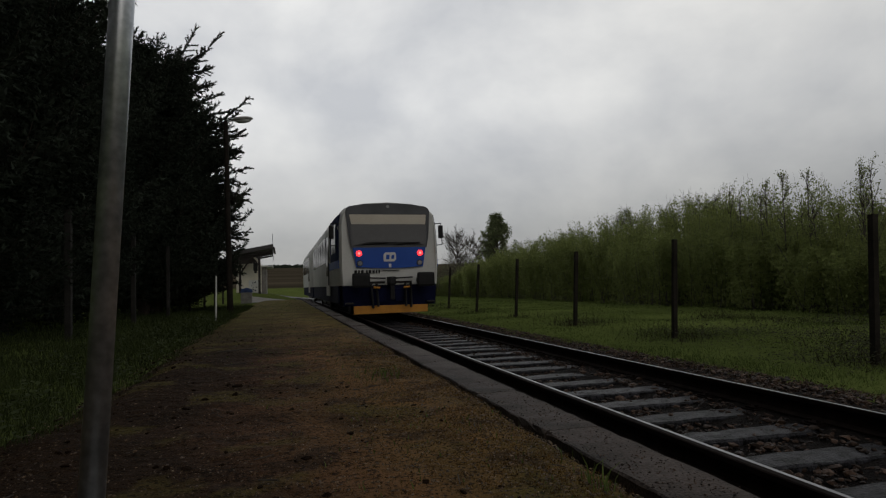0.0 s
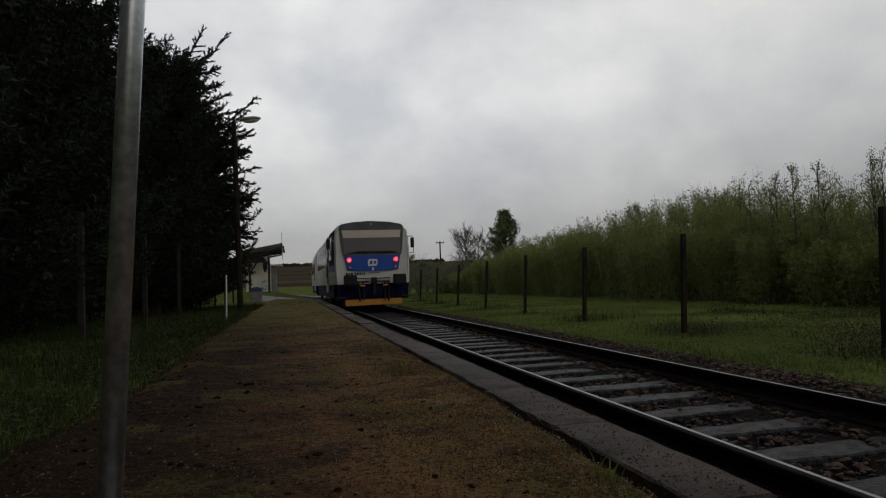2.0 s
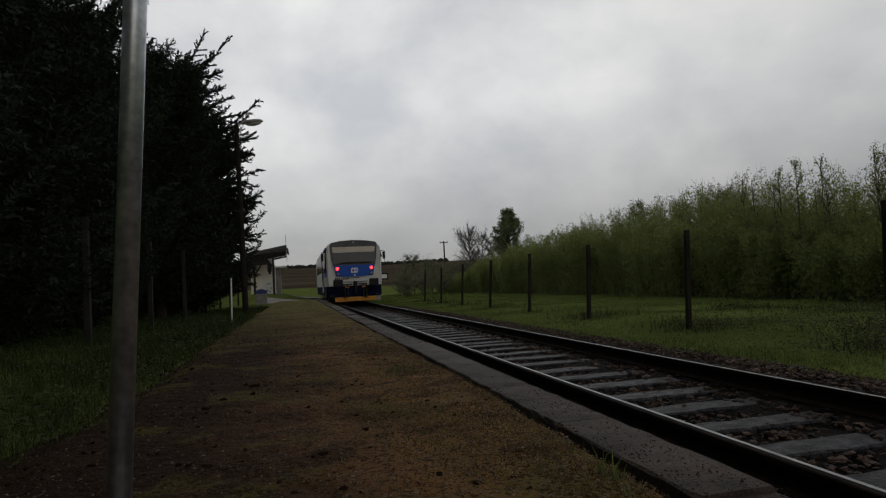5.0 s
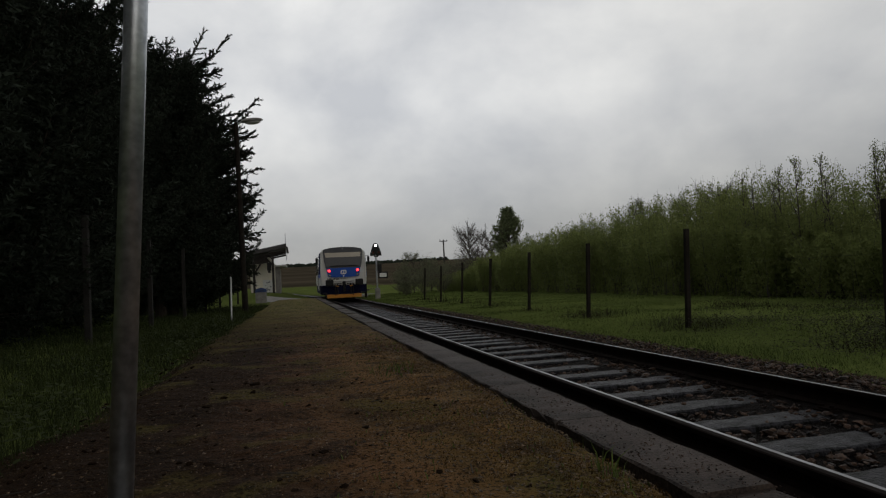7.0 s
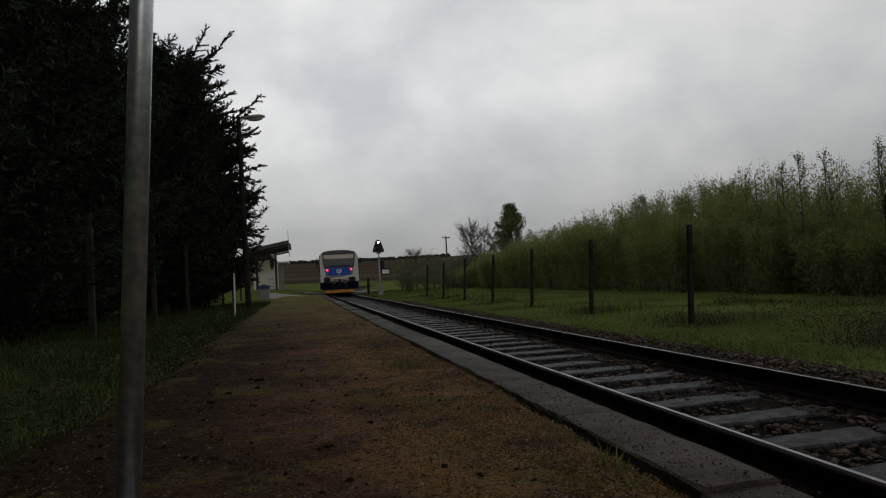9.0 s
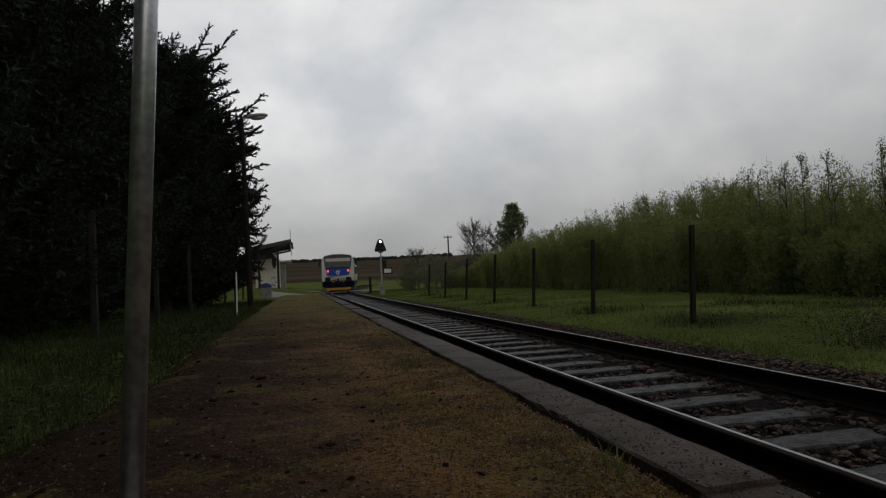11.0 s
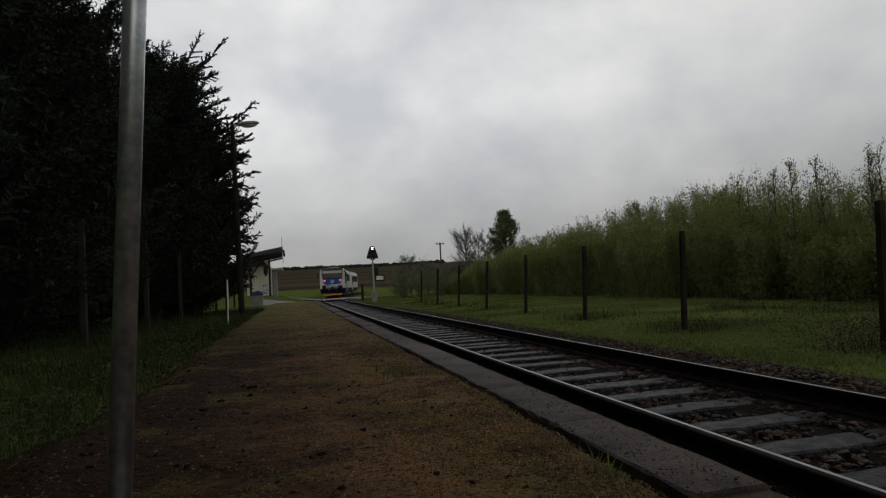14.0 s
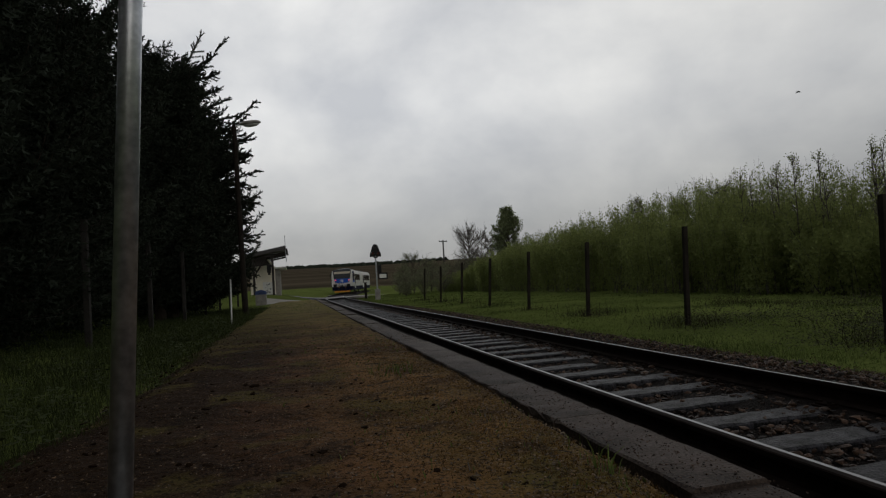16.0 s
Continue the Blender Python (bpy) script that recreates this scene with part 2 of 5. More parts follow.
# moss and bare earth in patches over the gravel, darker towards the left
vn, vl = M_GRAVEL.node_tree.nodes, M_GRAVEL.node_tree.links
v_bsdf = vn["Principled BSDF"]
v_prev = v_bsdf.inputs["Base Color"].links[0].from_socket
v_geo = vn.new("ShaderNodeNewGeometry")
v_sep = vn.new("ShaderNodeSeparateXYZ")
vl.new(v_geo.outputs["Position"], v_sep.inputs[0])
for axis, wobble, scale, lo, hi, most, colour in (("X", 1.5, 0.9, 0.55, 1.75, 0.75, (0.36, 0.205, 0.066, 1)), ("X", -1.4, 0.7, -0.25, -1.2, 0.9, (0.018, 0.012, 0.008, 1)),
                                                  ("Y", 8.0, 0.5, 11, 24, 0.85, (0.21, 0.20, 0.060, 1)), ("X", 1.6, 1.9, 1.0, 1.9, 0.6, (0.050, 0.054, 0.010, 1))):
    v_n = vn.new("ShaderNodeTexNoise")
    v_n.inputs["Scale"].default_value, v_n.inputs["Detail"].default_value = scale, 5
    v_a = vn.new("ShaderNodeMath")
    v_a.operation = "MULTIPLY_ADD"
    v_a.inputs[1].default_value = wobble
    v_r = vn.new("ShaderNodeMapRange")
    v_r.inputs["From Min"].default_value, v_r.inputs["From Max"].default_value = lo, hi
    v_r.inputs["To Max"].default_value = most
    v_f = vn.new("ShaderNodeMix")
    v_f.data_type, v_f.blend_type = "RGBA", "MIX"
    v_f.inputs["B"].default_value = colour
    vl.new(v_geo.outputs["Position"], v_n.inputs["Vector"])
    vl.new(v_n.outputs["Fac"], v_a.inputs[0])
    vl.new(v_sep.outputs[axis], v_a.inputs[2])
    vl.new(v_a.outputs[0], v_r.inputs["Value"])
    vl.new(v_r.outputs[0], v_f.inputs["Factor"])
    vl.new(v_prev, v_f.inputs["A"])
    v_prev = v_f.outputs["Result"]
for scale, lo, hi, colour in ((0.9, 0.51, 0.60, (0.046, 0.027, 0.016, 1)), (3.2, 0.53, 0.60, (0.044, 0.027, 0.017, 1)), (1.7, 0.54, 0.62, (0.115, 0.095, 0.026, 1)), (120.0, 0.60, 0.68, (0.20, 0.13, 0.06, 1)), (55.0, 0.54, 0.60, (0.010, 0.007, 0.005, 1)), (14.0, 0.60, 0.70, (0.014, 0.010, 0.007, 1))):
    v_n = vn.new("ShaderNodeTexNoise")
    v_n.inputs["Scale"].default_value, v_n.inputs["Detail"].default_value = scale, 4
    v_r = vn.new("ShaderNodeMapRange")
    v_r.inputs["From Min"].default_value, v_r.inputs["From Max"].default_value = lo, hi
    v_r.inputs["To Max"].default_value = 0.75
    v_m = vn.new("ShaderNodeMix")
    v_m.data_type = "RGBA"
    v_m.inputs["B"].default_value = colour
    vl.new(v_geo.outputs["Position"], v_n.inputs["Vector"])
    vl.new(v_n.outputs["Fac"], v_r.inputs["Value"])
    vl.new(v_r.outputs[0], v_m.inputs["Factor"])
    vl.new(v_prev, v_m.inputs["A"])
    v_prev = v_m.outputs["Result"]
# yellow-brown tint that grows along the platform
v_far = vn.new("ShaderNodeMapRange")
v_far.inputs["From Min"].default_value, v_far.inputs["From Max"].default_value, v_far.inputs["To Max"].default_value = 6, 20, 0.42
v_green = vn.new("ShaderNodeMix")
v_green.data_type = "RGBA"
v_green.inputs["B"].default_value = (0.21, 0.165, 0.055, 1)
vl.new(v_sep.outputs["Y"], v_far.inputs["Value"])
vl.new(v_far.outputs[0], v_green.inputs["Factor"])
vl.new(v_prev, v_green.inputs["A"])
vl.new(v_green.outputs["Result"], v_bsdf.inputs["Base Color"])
v_lump = vn.new("ShaderNodeTexNoise")
v_lump.inputs["Scale"].default_value, v_lump.inputs["Detail"].default_value = 11, 5
v_rise = vn.new("ShaderNodeBump")
v_rise.inputs["Strength"].default_value, v_rise.inputs["Distance"].default_value = 0.9, 0.06
vl.new(v_geo.outputs["Position"], v_lump.inputs["Vector"])
vl.new(v_lump.outputs["Fac"], v_rise.inputs["Height"])
vl.new(v_bsdf.inputs["Normal"].links[0].from_socket, v_rise.inputs["Normal"])
vl.new(v_rise.outputs[0], v_bsdf.inputs["Normal"])

# ---- building helpers ----
def edge_dip(x, y):
    """How far the gravel sinks along the kerb, deepest near its first stones."""
    worn = 0.22 + 0.9 * noise.noise((0, y * 1.3, 2)) + 0.75 * max(0, min(1, (3.2 - y) / 1.6))
    return 0.035 * max(0, min(1, (x - 0.85) / 0.2)) * max(0.08, min(1.1, worn))



def relief(x, y):
    """Height of the trodden gravel."""
    rough = 0.4 + 0.6 * max(0, min(1, (0.9 - x) / 1.2))
    return 0.014 * noise.noise((x * 2.1, y * 2.1, 0)) + 0.012 * rough * noise.noise((x * 7, y * 7, 5)) + 0.006 * rough * noise.noise((x * 17, y * 17, 8)) - edge_dip(x, y)


def part(name, bm, mat, parent=None, label="", smooth=False):
    """Links a bmesh as one mesh object under a thing or a part."""
    me = bpy.data.meshes.new(name)
    bm.to_mesh(me)
    bm.free()
    me.materials.append(mat)
    if smooth:
        me.polygons.foreach_set("use_smooth", [True] * len(me.polygons))
    ob = new(name, me)
    ob.parent = parent
    if label:
        tagged(ob, label)
    return ob


def thing(name, at=(0, 0, 0), label="", category="", group="", turn=0.0):
    ob = new(name)
    ob.location, ob.rotation_euler = at, (0, 0, radians(turn))
    return tagged(ob, label, category, group)


def from_arrays(name, verts, faces, mat, parent=None, smooth=False):
    me = bpy.data.meshes.new(name)
    verts, faces = np.asarray(verts, dtype=np.float32), np.asarray(faces, dtype=np.int32)
    k = faces.shape[1]
    me.vertices.add(len(verts))
    me.vertices.foreach_set("co", verts.ravel())
    me.loops.add(faces.size)
    me.loops.foreach_set("vertex_index", faces.ravel())
    me.polygons.add(len(faces))
    me.polygons.foreach_set("loop_start", np.arange(0, faces.size, k, dtype=np.int32))
    me.polygons.foreach_set("loop_total", np.full(len(faces), k, dtype=np.int32))
    me.update(calc_edges=True)
    me.polygons.foreach_set("use_smooth", [smooth] * len(faces))
    me.materials.append(mat)
    ob = new(name, me)
    ob.parent = parent
    return ob


def box(x0, y0, z0, x1, y1, z1, bevel=0.0, bm=None):
    bm = bm or bmesh.new()
    m = Matrix.LocRotScale(((x0 + x1) / 2, (y0 + y1) / 2, (z0 + z1) / 2), None, (abs(x1 - x0), abs(y1 - y0), abs(z1 - z0)))
    made = bmesh.ops.create_cube(bm, size=1, matrix=m)
    if bevel:
        edges = {e for v in made["verts"] for e in v.link_edges}
        bmesh.ops.bevel(bm, geom=list(edges), offset=bevel, segments=2, affect="EDGES", profile=0.7)
    return bm


def rod(a, b, r0, r1=None, sides=10, bm=None):
    """A round bar from a to b."""
    bm = bm or bmesh.new()
    a, b = Vector(a), Vector(b)
    r1 = r0 if r1 is None else r1
    m = Matrix.Translation((a + b) / 2) @ (b - a).to_track_quat("Z", "Y").to_matrix().to_4x4()
    bmesh.ops.create_cone(bm, cap_ends=True, segments=sides, radius1=r0, radius2=r1, depth=(b - a).length, matrix=m)
    return bm


def prism(outline, y0, y1, bm=None):
    """An outline in x and z, drawn out along y."""
    bm = bm or bmesh.new()
    a = [bm.verts.new((x, y0, z)) for x, z in outline]
    b = [bm.verts.new((x, y1, z)) for x, z in outline]
    n = len(outline)
    bm.faces.new(a)
    bm.faces.new(b[::-1])
    for i in range(n):
        bm.faces.new((a[i], b[i], b[(i + 1) % n], a[(i + 1) % n]))
    bmesh.ops.recalc_face_normals(bm, faces=bm.faces)
    return bm


# ---- the line of the track: straight, then a wide bend to the right ----
SLEEPER_Y, SLEEPER_GAP = 3.12, 0.588
TRACK_X, BEND_Y, BEND_R, RAIL_Z = 2.945, 40.0, 298.0, -0.25


def track_at(s):
    """Place and heading (radians, clockwise) at s metres along the track."""
    if s <= BEND_Y:
        return TRACK_X, s, 0.0
    a = (s - BEND_Y) / BEND_R
    return TRACK_X + BEND_R * (1 - math.cos(a)), BEND_Y + BEND_R * math.sin(a), a


def on_track(s, off, z):
    x, y, a = track_at(s)
    return x + off * math.cos(a), y - off * math.sin(a), z


# ---- ground: one sheet to the horizon ----
def lump(x, y, f, amp):
    return amp * noise.noise((x * f, y * f, 3.7))


def ease(u):
    u = max(0.0, min(1.0, u))
    return u * u * (3 - 2 * u)


def ground_z(x, y):
    cx = track_at(max(-20, min(y, 160)))[0]
    d = x - cx
    far = max(0.0, y - 95)
    hill = 0.046 * far * min(1, far / 110) if y < 460 else 0.046 * 365 + (y - 460) * 0.004
    hill *= 0.93 + 0.1 * noise.noise((x * 0.004, y * 0.002, 1.0))
    if d < -1.2:
        side = min(1, max(0, (-d - 3.9) / 0.6))
        z = -0.10 + side * (0.02 + lump(x, y, 0.9, 0.06)) - 0.3 * max(0, min(1, (y - 30) / 30)) * 0.4
        if d > -1.95:
            z = -0.50
        else:
            z += 0.55 * ease((y - 37) / 8) * ease((-d - 1.9) / 3.2) * ease((85 - y) / 25)
    elif d < 2.0:
        z = -0.50
    else:
        z = -0.48 + 0.012 * (d - 2.0) + lump(x, y, 0.6, 0.07) * min(1, (d - 2) / 2)
        z = min(z, 0.6)
    if abs(d) > 60:
        z += 0.02 * (abs(d) - 60)
    return z + hill


xs = sorted(set([round(v, 2) for v in np.concatenate([np.arange(-12, 24, 0.5), np.array([0.97, 1.02, 4.93]), -12 - np.geomspace(1, 1200, 26), 24 + np.geomspace(1, 1200, 26)])]))
ys = sorted(set([round(v, 2) for v in np.concatenate([np.arange(-10, 60, 0.7), 60 + np.geomspace(1, 1800, 60), -10 - np.geomspace(1, 600, 16)])]))
gv = [(x, y, ground_z(x, y)) for y in ys for x in xs]
nx = len(xs)
gf = [(j * nx + i, j * nx + i + 1, (j + 1) * nx + i + 1, (j + 1) * nx + i) for j in range(len(ys) - 1) for i in range(nx - 1)]
ground = from_arrays("ground", gv, gf, M_GROUND, smooth=True)
tagged(ground, "green meadow rising to a brown ploughed field", "ground", kind="structure")

# ---- platform of gravel with a kerb of concrete stones ----
P_END = 36.0
px = np.concatenate([np.arange(-1.5, 1.03, 0.06), [1.052, 1.066]])
py = np.concatenate([np.arange(-3, 0.6, 0.12), np.arange(0.6, 9, 0.06), np.arange(9, 12, 0.12), np.arange(12, P_END, 0.35), [P_END]])
pv = []
for y in py:
    for x in px:
        edge = max(0.0, -0.9 - x - 0.2 * noise.noise((x, y * 0.8, 9)))
        z = relief(x, y) - edge * 0.28
        pv.append((x, y, z - (0.10 if x > 1.06 else 0)))
n_px = len(px)
pf = [(j * n_px + i, j * n_px + i + 1, (j + 1) * n_px + i + 1, (j + 1) * n_px + i) for j in range(len(py) - 1) for i in range(n_px - 1)]
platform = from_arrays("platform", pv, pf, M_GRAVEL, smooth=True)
tagged(platform, "low platform of wet brown gravel", "platform", kind="structure")

# ---- track: bed, rails, sleepers ----
track = new("railway_track")
tagged(track, "single railway track with wet grey sleepers", "railway track", kind="structure")
bed_v, bed_f = [], []
s_list = list(np.arange(-4, 14, 0.12)) + list(np.arange(14, 150, 0.6))
offs = [-1.5, -1.35, -1.0, -0.7, -0.45, -0.2, 0.1, 0.4, 0.7, 1.0, 1.3, 1.6, 1.85, 2.1, 2.3]
for s in s_list:
    for o in offs:
        z = -0.462 + 0.022 * noise.noise((o * 6, s * 6, 1)) - max(0, o - 1.7) * 0.12 + 0.058 * max(0, min(1, (o - 0.15 - 0.3 * noise.noise((0, s * 1.1, 7))) / 0.45)) * (1 if o < 1.4 else 0.4) 
        bed_v.append(on_track(s, o, z))
k = len(offs)
bed_f = [(j * k + i, j * k + i + 1, (j + 1) * k + i + 1, (j + 1) * k + i) for j in range(len(s_list) - 1) for i in range(k - 1)]
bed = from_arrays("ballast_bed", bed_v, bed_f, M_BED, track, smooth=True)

RAIL = [(-0.062, 0), (0.062, 0), (0.062, 0.012), (0.012, 0.028), (0.008, 0.05), (0.008, 0.105), (0.034, 0.118), (0.035, 0.142),
        (0.030, 0.149), (0.006, 0.1492), (-0.028, 0.148), (-0.035, 0.142), (-0.034, 0.118), (-0.008, 0.105), (-0.008, 0.05), (-0.012, 0.028), (-0.062, 0.012)]
rail_s = [-4, 10, 20, 30, 40] + list(np.arange(42, 170, 2.0))
for side, inner in ((-0.770, 1), (0.770, -1)):
    rv = [on_track(s, side + x * inner, RAIL_Z - 0.149 + z) for s in rail_s for x, z in RAIL]
    n = len(RAIL)
    rf = [(j * n + i, j * n + (i + 1) % n, (j + 1) * n + (i + 1) % n, (j + 1) * n + i) for j in range(len(rail_s) - 1) for i in range(n)]
    rail = from_arrays("rail", rv, rf, M_RUST, track)
    rail.data.materials.append(M_SHINE)
    band = [i for i in range(n) if RAIL[i] == (0.030, 0.149)][0]
    for q, p in enumerate(rail.data.polygons):
        p.material_index = int(q % n == band)
    tagged(rail, "rusty steel rail with a polished head")


# ---- kerb stones and sleepers ----
def kerb_stone(length, seed):
    rnd = random.Random(seed)
    bm = bmesh.new()
    rings = []
    for y in np.linspace(0.002, length - 0.002, 13):
        worn = 0.002 if 0.05 < y < length - 0.05 else 0.008
        a, b, c = rnd.uniform(-0.005, 0.004), rnd.uniform(0.002, 0.008) + worn, rnd.uniform(-0.004, 0.002)
        d = rnd.uniform(0.02, 0.04) if rnd.random() < 0.12 else 0
        rings.append([bm.verts.new((x, y, z)) for x, z in ((1.094 + a, -0.34), (1.094 + a, -b - d), (1.094 + a + b, c), (1.22, c + rnd.uniform(-0.002, 0.003)), (1.358 - b, c), (1.358, -b), (1.358, -0.34))])
    for p, q in zip(rings, rings[1:]):
        for i in range(7):
            bm.faces.new((p[i], p[(i + 1) % 7], q[(i + 1) % 7], q[i]))
    bm.faces.new(rings[0][::-1])
    bm.faces.new(rings[-1])
    bmesh.ops.recalc_face_normals(bm, faces=bm.faces)
    return bm


kerb_meshes = []
for i in range(5):
    ob = part("kerb_stone", kerb_stone(0.98, i), M_KERB, platform)
    kerb_meshes.append(ob.data)
    ob.location = (0, 1.60 + 0.98 * i, 0.002 * i)
rnd = random.Random(4)
for i in list(range(-4, 0)) + list(range(5, 36)):
    ob = new("kerb_stone", kerb_meshes[i % 5])
    ob.parent = platform
    ob.location = (rnd.uniform(-0.006, 0.006), 1.60 + 0.98 * i, rnd.uniform(-0.012, 0.006) - (0.012 if i == -1 else 0))
    ob.rotation_euler = (0, rnd.uniform(-0.01, 0.01), rnd.uniform(-0.004, 0.004))

sleeper_meshes = []
for i in range(4):
    rnd = random.Random(20 + i)
    bm = bmesh.new()
    rings = []
    for u in np.linspace(-1.25, 1.25, 16):
        w0, w1, h = rnd.uniform(-0.010, 0.008), rnd.uniform(-0.008, 0.010), rnd.uniform(-0.006, 0.004)
        rings.append([bm.verts.new((u, yy, zz)) for yy, zz in ((-0.13 + w0, -0.15), (-0.128 + w0, -0.014), (-0.112 + w0 * 1.6, h), (0.0, 0.003 + h * 0.6), (0.112 + w1 * 1.6, h), (0.128 + w1, -0.014), (0.13 + w1, -0.15))])
    for a, b in zip(rings, rings[1:]):
        for q in range(7):
            bm.faces.new((a[q], a[(q + 1) % 7], b[(q + 1) % 7], b[q]))
    bm.faces.new(rings[0][::-1])
    bm.faces.new(rings[-1])
    bmesh.ops.recalc_face_normals(bm, faces=bm.faces)
    ob = part("sleeper", bm, M_SLEEPER, track)
    sleeper_meshes.append(ob.data)
    x, y, a = track_at(SLEEPER_Y + SLEEPER_GAP * i)
    ob.location = (x, y, -0.412)
bm = box(-0.16, -0.075, 0, 0.16, 0.075, 0.014, 0.004)
for dx in (-0.11, 0.11):
    rod((dx, 0.04, 0.01), (dx, 0.04, 0.045), 0.016, sides=6, bm=bm)
    rod((dx, -0.04, 0.01), (dx, -0.04, 0.045), 0.016, sides=6, bm=bm)
    box(dx - 0.035, -0.05, 0.014, dx + 0.035, 0.05, 0.028, bm=bm)
plate = part("rail_fastening", bm, M_RUST, track)
plate.location = (TRACK_X - 0.770, SLEEPER_Y, -0.410)
rnd = random.Random(9)
for i in list(range(-10, 0)) + list(range(4, 243)):
    s = SLEEPER_Y + SLEEPER_GAP * i
    ob = new("sleeper", sleeper_meshes[i % 4])
    ob.parent = track
    x, y, a = track_at(s)
    ob.location = (x + rnd.uniform(-0.03, 0.03), y + rnd.uniform(-0.02, 0.02), -0.412 + rnd.uniform(-0.008, 0.006))
    ob.rotation_euler = (0, 0, -a + rnd.uniform(-0.012, 0.012))
for i in range(-8, 40):
    for off in (-0.770, 0.770):
        if i == 0 and off < 0:
            continue
        ob = new("rail_fastening", plate.data)
        ob.parent = track
        ob.location = (*on_track(SLEEPER_Y + SLEEPER_GAP * i, off, 0)[:2], -0.410)

# ---- loose stones ----
t_ = (1 + 5 ** 0.5) / 2
ICO_V = np.array([(-1, t_, 0), (1, t_, 0), (-1, -t_, 0), (1, -t_, 0), (0, -1, t_), (0, 1, t_), (0, -1, -t_), (0, 1, -t_), (t_, 0, -1), (t_, 0, 1), (-t_, 0, -1), (-t_, 0, 1)]) / 1.902
ICO_F = np.array([(0, 11, 5), (0, 5, 1), (0, 1, 7), (0, 7, 10), (0, 10, 11), (1, 5, 9), (5, 11, 4), (11, 10, 2), (10, 7, 6), (7, 1, 8),
                  (3, 9, 4), (3, 4, 2), (3, 2, 6), (3, 6, 8), (3, 8, 9), (4, 9, 5), (2, 4, 11), (6, 2, 10), (8, 6, 7), (9, 8, 1)])
OCT_V = np.array([(1, 0, 0), (-1, 0, 0), (0, 1, 0), (0, -1, 0), (0, 0, 1), (0, 0, -1)], float)
OCT_F = np.array([(0, 2, 4), (2, 1, 4), (1, 3, 4), (3, 0, 4), (2, 0, 5), (1, 2, 5), (3, 1, 5), (0, 3, 5)])


def turns(n, rng):
    q = rng.normal(size=(n, 4))
    q /= np.linalg.norm(q, axis=1)[:, None]
    w, x, y, z = q.T
    return np.stack([1 - 2 * (y * y + z * z), 2 * (x * y - z * w), 2 * (x * z + y * w), 2 * (x * y + z * w), 1 - 2 * (x * x + z * z),
                     2 * (y * z - x * w), 2 * (x * z - y * w), 2 * (y * z + x * w), 1 - 2 * (x * x + y * y)], 1).reshape(n, 3, 3)


def stones(name, places, sizes, mat, parent, seed, shape=(ICO_V, ICO_F), flat=0.65):
    rng = np.random.default_rng(seed)
    V, Fc = shape
    n = len(places)
    v = V[None] * (1 + rng.uniform(-0.42, 0.42, (n, len(V), 1))) * rng.uniform(0.45, 1.3, (n, 1, 3))
    v = np.einsum("nij,nkj->nki", turns(n, rng), v)
    v[:, :, 2] *= flat
    v = v * np.asarray(sizes)[:, None, None] + np.asarray(places)[:, None]
    f = (Fc[None] + (np.arange(n) * len(V))[:, None, None]).reshape(-1, 3)
    return from_arrays(name, v.reshape(-1, 3), f, mat, parent)


rng = np.random.default_rng(5)
spots, sizes = [], []
for i in range(34000):
    s = -1 + 31 * rng.random() ** 1.6
    o = rng.uniform(-1.3, 2.35)
    k = (s - SLEEPER_Y) / SLEEPER_GAP
    between = abs(k - round(k)) * SLEEPER_GAP > 0.105
    if abs(o) < 1.27 and not between and rng.random() > (0.75 if o > 0.35 else 0.05):
        continue
    if abs(abs(o) - 0.7525) < 0.085:
        continue
    size = rng.uniform(0.008, 0.024) if rng.random() < 0.7 else rng.uniform(0.02, 0.036)
    top = -0.412 if (not between and abs(o) < 1.25) else -0.462 + (0.05 if o > 0.4 else 0.012)
    spots.append(on_track(s, o, top - max(0, o - 1.7) * 0.10 + rng.uniform(-0.2, 0.5) * size))
    sizes.append(size)
near = [i for i, p in enumerate(spots) if p[1] < 6.5 and sizes[i] > 0.012]
rest = sorted(set(range(len(spots))) - set(near))
tagged(stones("ballast", [spots[i] for i in near], [sizes[i] for i in near], M_BALLAST, track, 6, flat=0.6), kind="stuff")
tagged(stones("ballast", [spots[i] for i in rest], [sizes[i] for i in rest], M_BALLAST, track, 7, (OCT_V, OCT_F)), kind="stuff")

M_PEBBLE = material("brown_pebbles", (0.20, 0.125, 0.062), (0.032, 0.021, 0.014), 30, 90, 0.55, bump=0.2, random_by="island", amount=0.6)
spots, sizes = [], []
for i in range(34000):
    y = 0.9 + 9 * rng.random() ** 1.7
    x = rng.uniform(-1.15, 1.07)
    if rng.random() < 0.3:
        x = 1.07 - abs(rng.normal()) * 0.3
    if rng.random() > max(0.3, 0.35 + 0.5 * (x + 0.6)):
        continue
    spots.append((x, y, relief(x, y)))
    sizes.append(rng.uniform(0.0022, 0.0075))
tagged(stones("loose_gravel", spots, sizes, M_PEBBLE, platform, 8, (OCT_V, OCT_F)), kind="stuff")
spots, sizes = [], []
for i in range(3400):
    y = 1.2 + 12 * rng.random() ** 1.5
    x = 1.265 + rng.normal() * 0.05 if i % 3 else 1.10 + 0.03 * noise.noise((3, y * 2.2, 1)) + abs(rng.normal()) * 0.035
    if x < 1.35:
        spots.append((x, y, 0.003))
        sizes.append(rng.uniform(0.002, 0.0052))
tagged(stones("grit_on_kerb", spots, sizes, M_BALLAST, platform, 9, (OCT_V, OCT_F)), kind="stuff")
M_CLOD = material("dark_wet_earth", (0.022, 0.013, 0.008), None, 20, 70, 0.9, bump=0.6, specular=0.03)
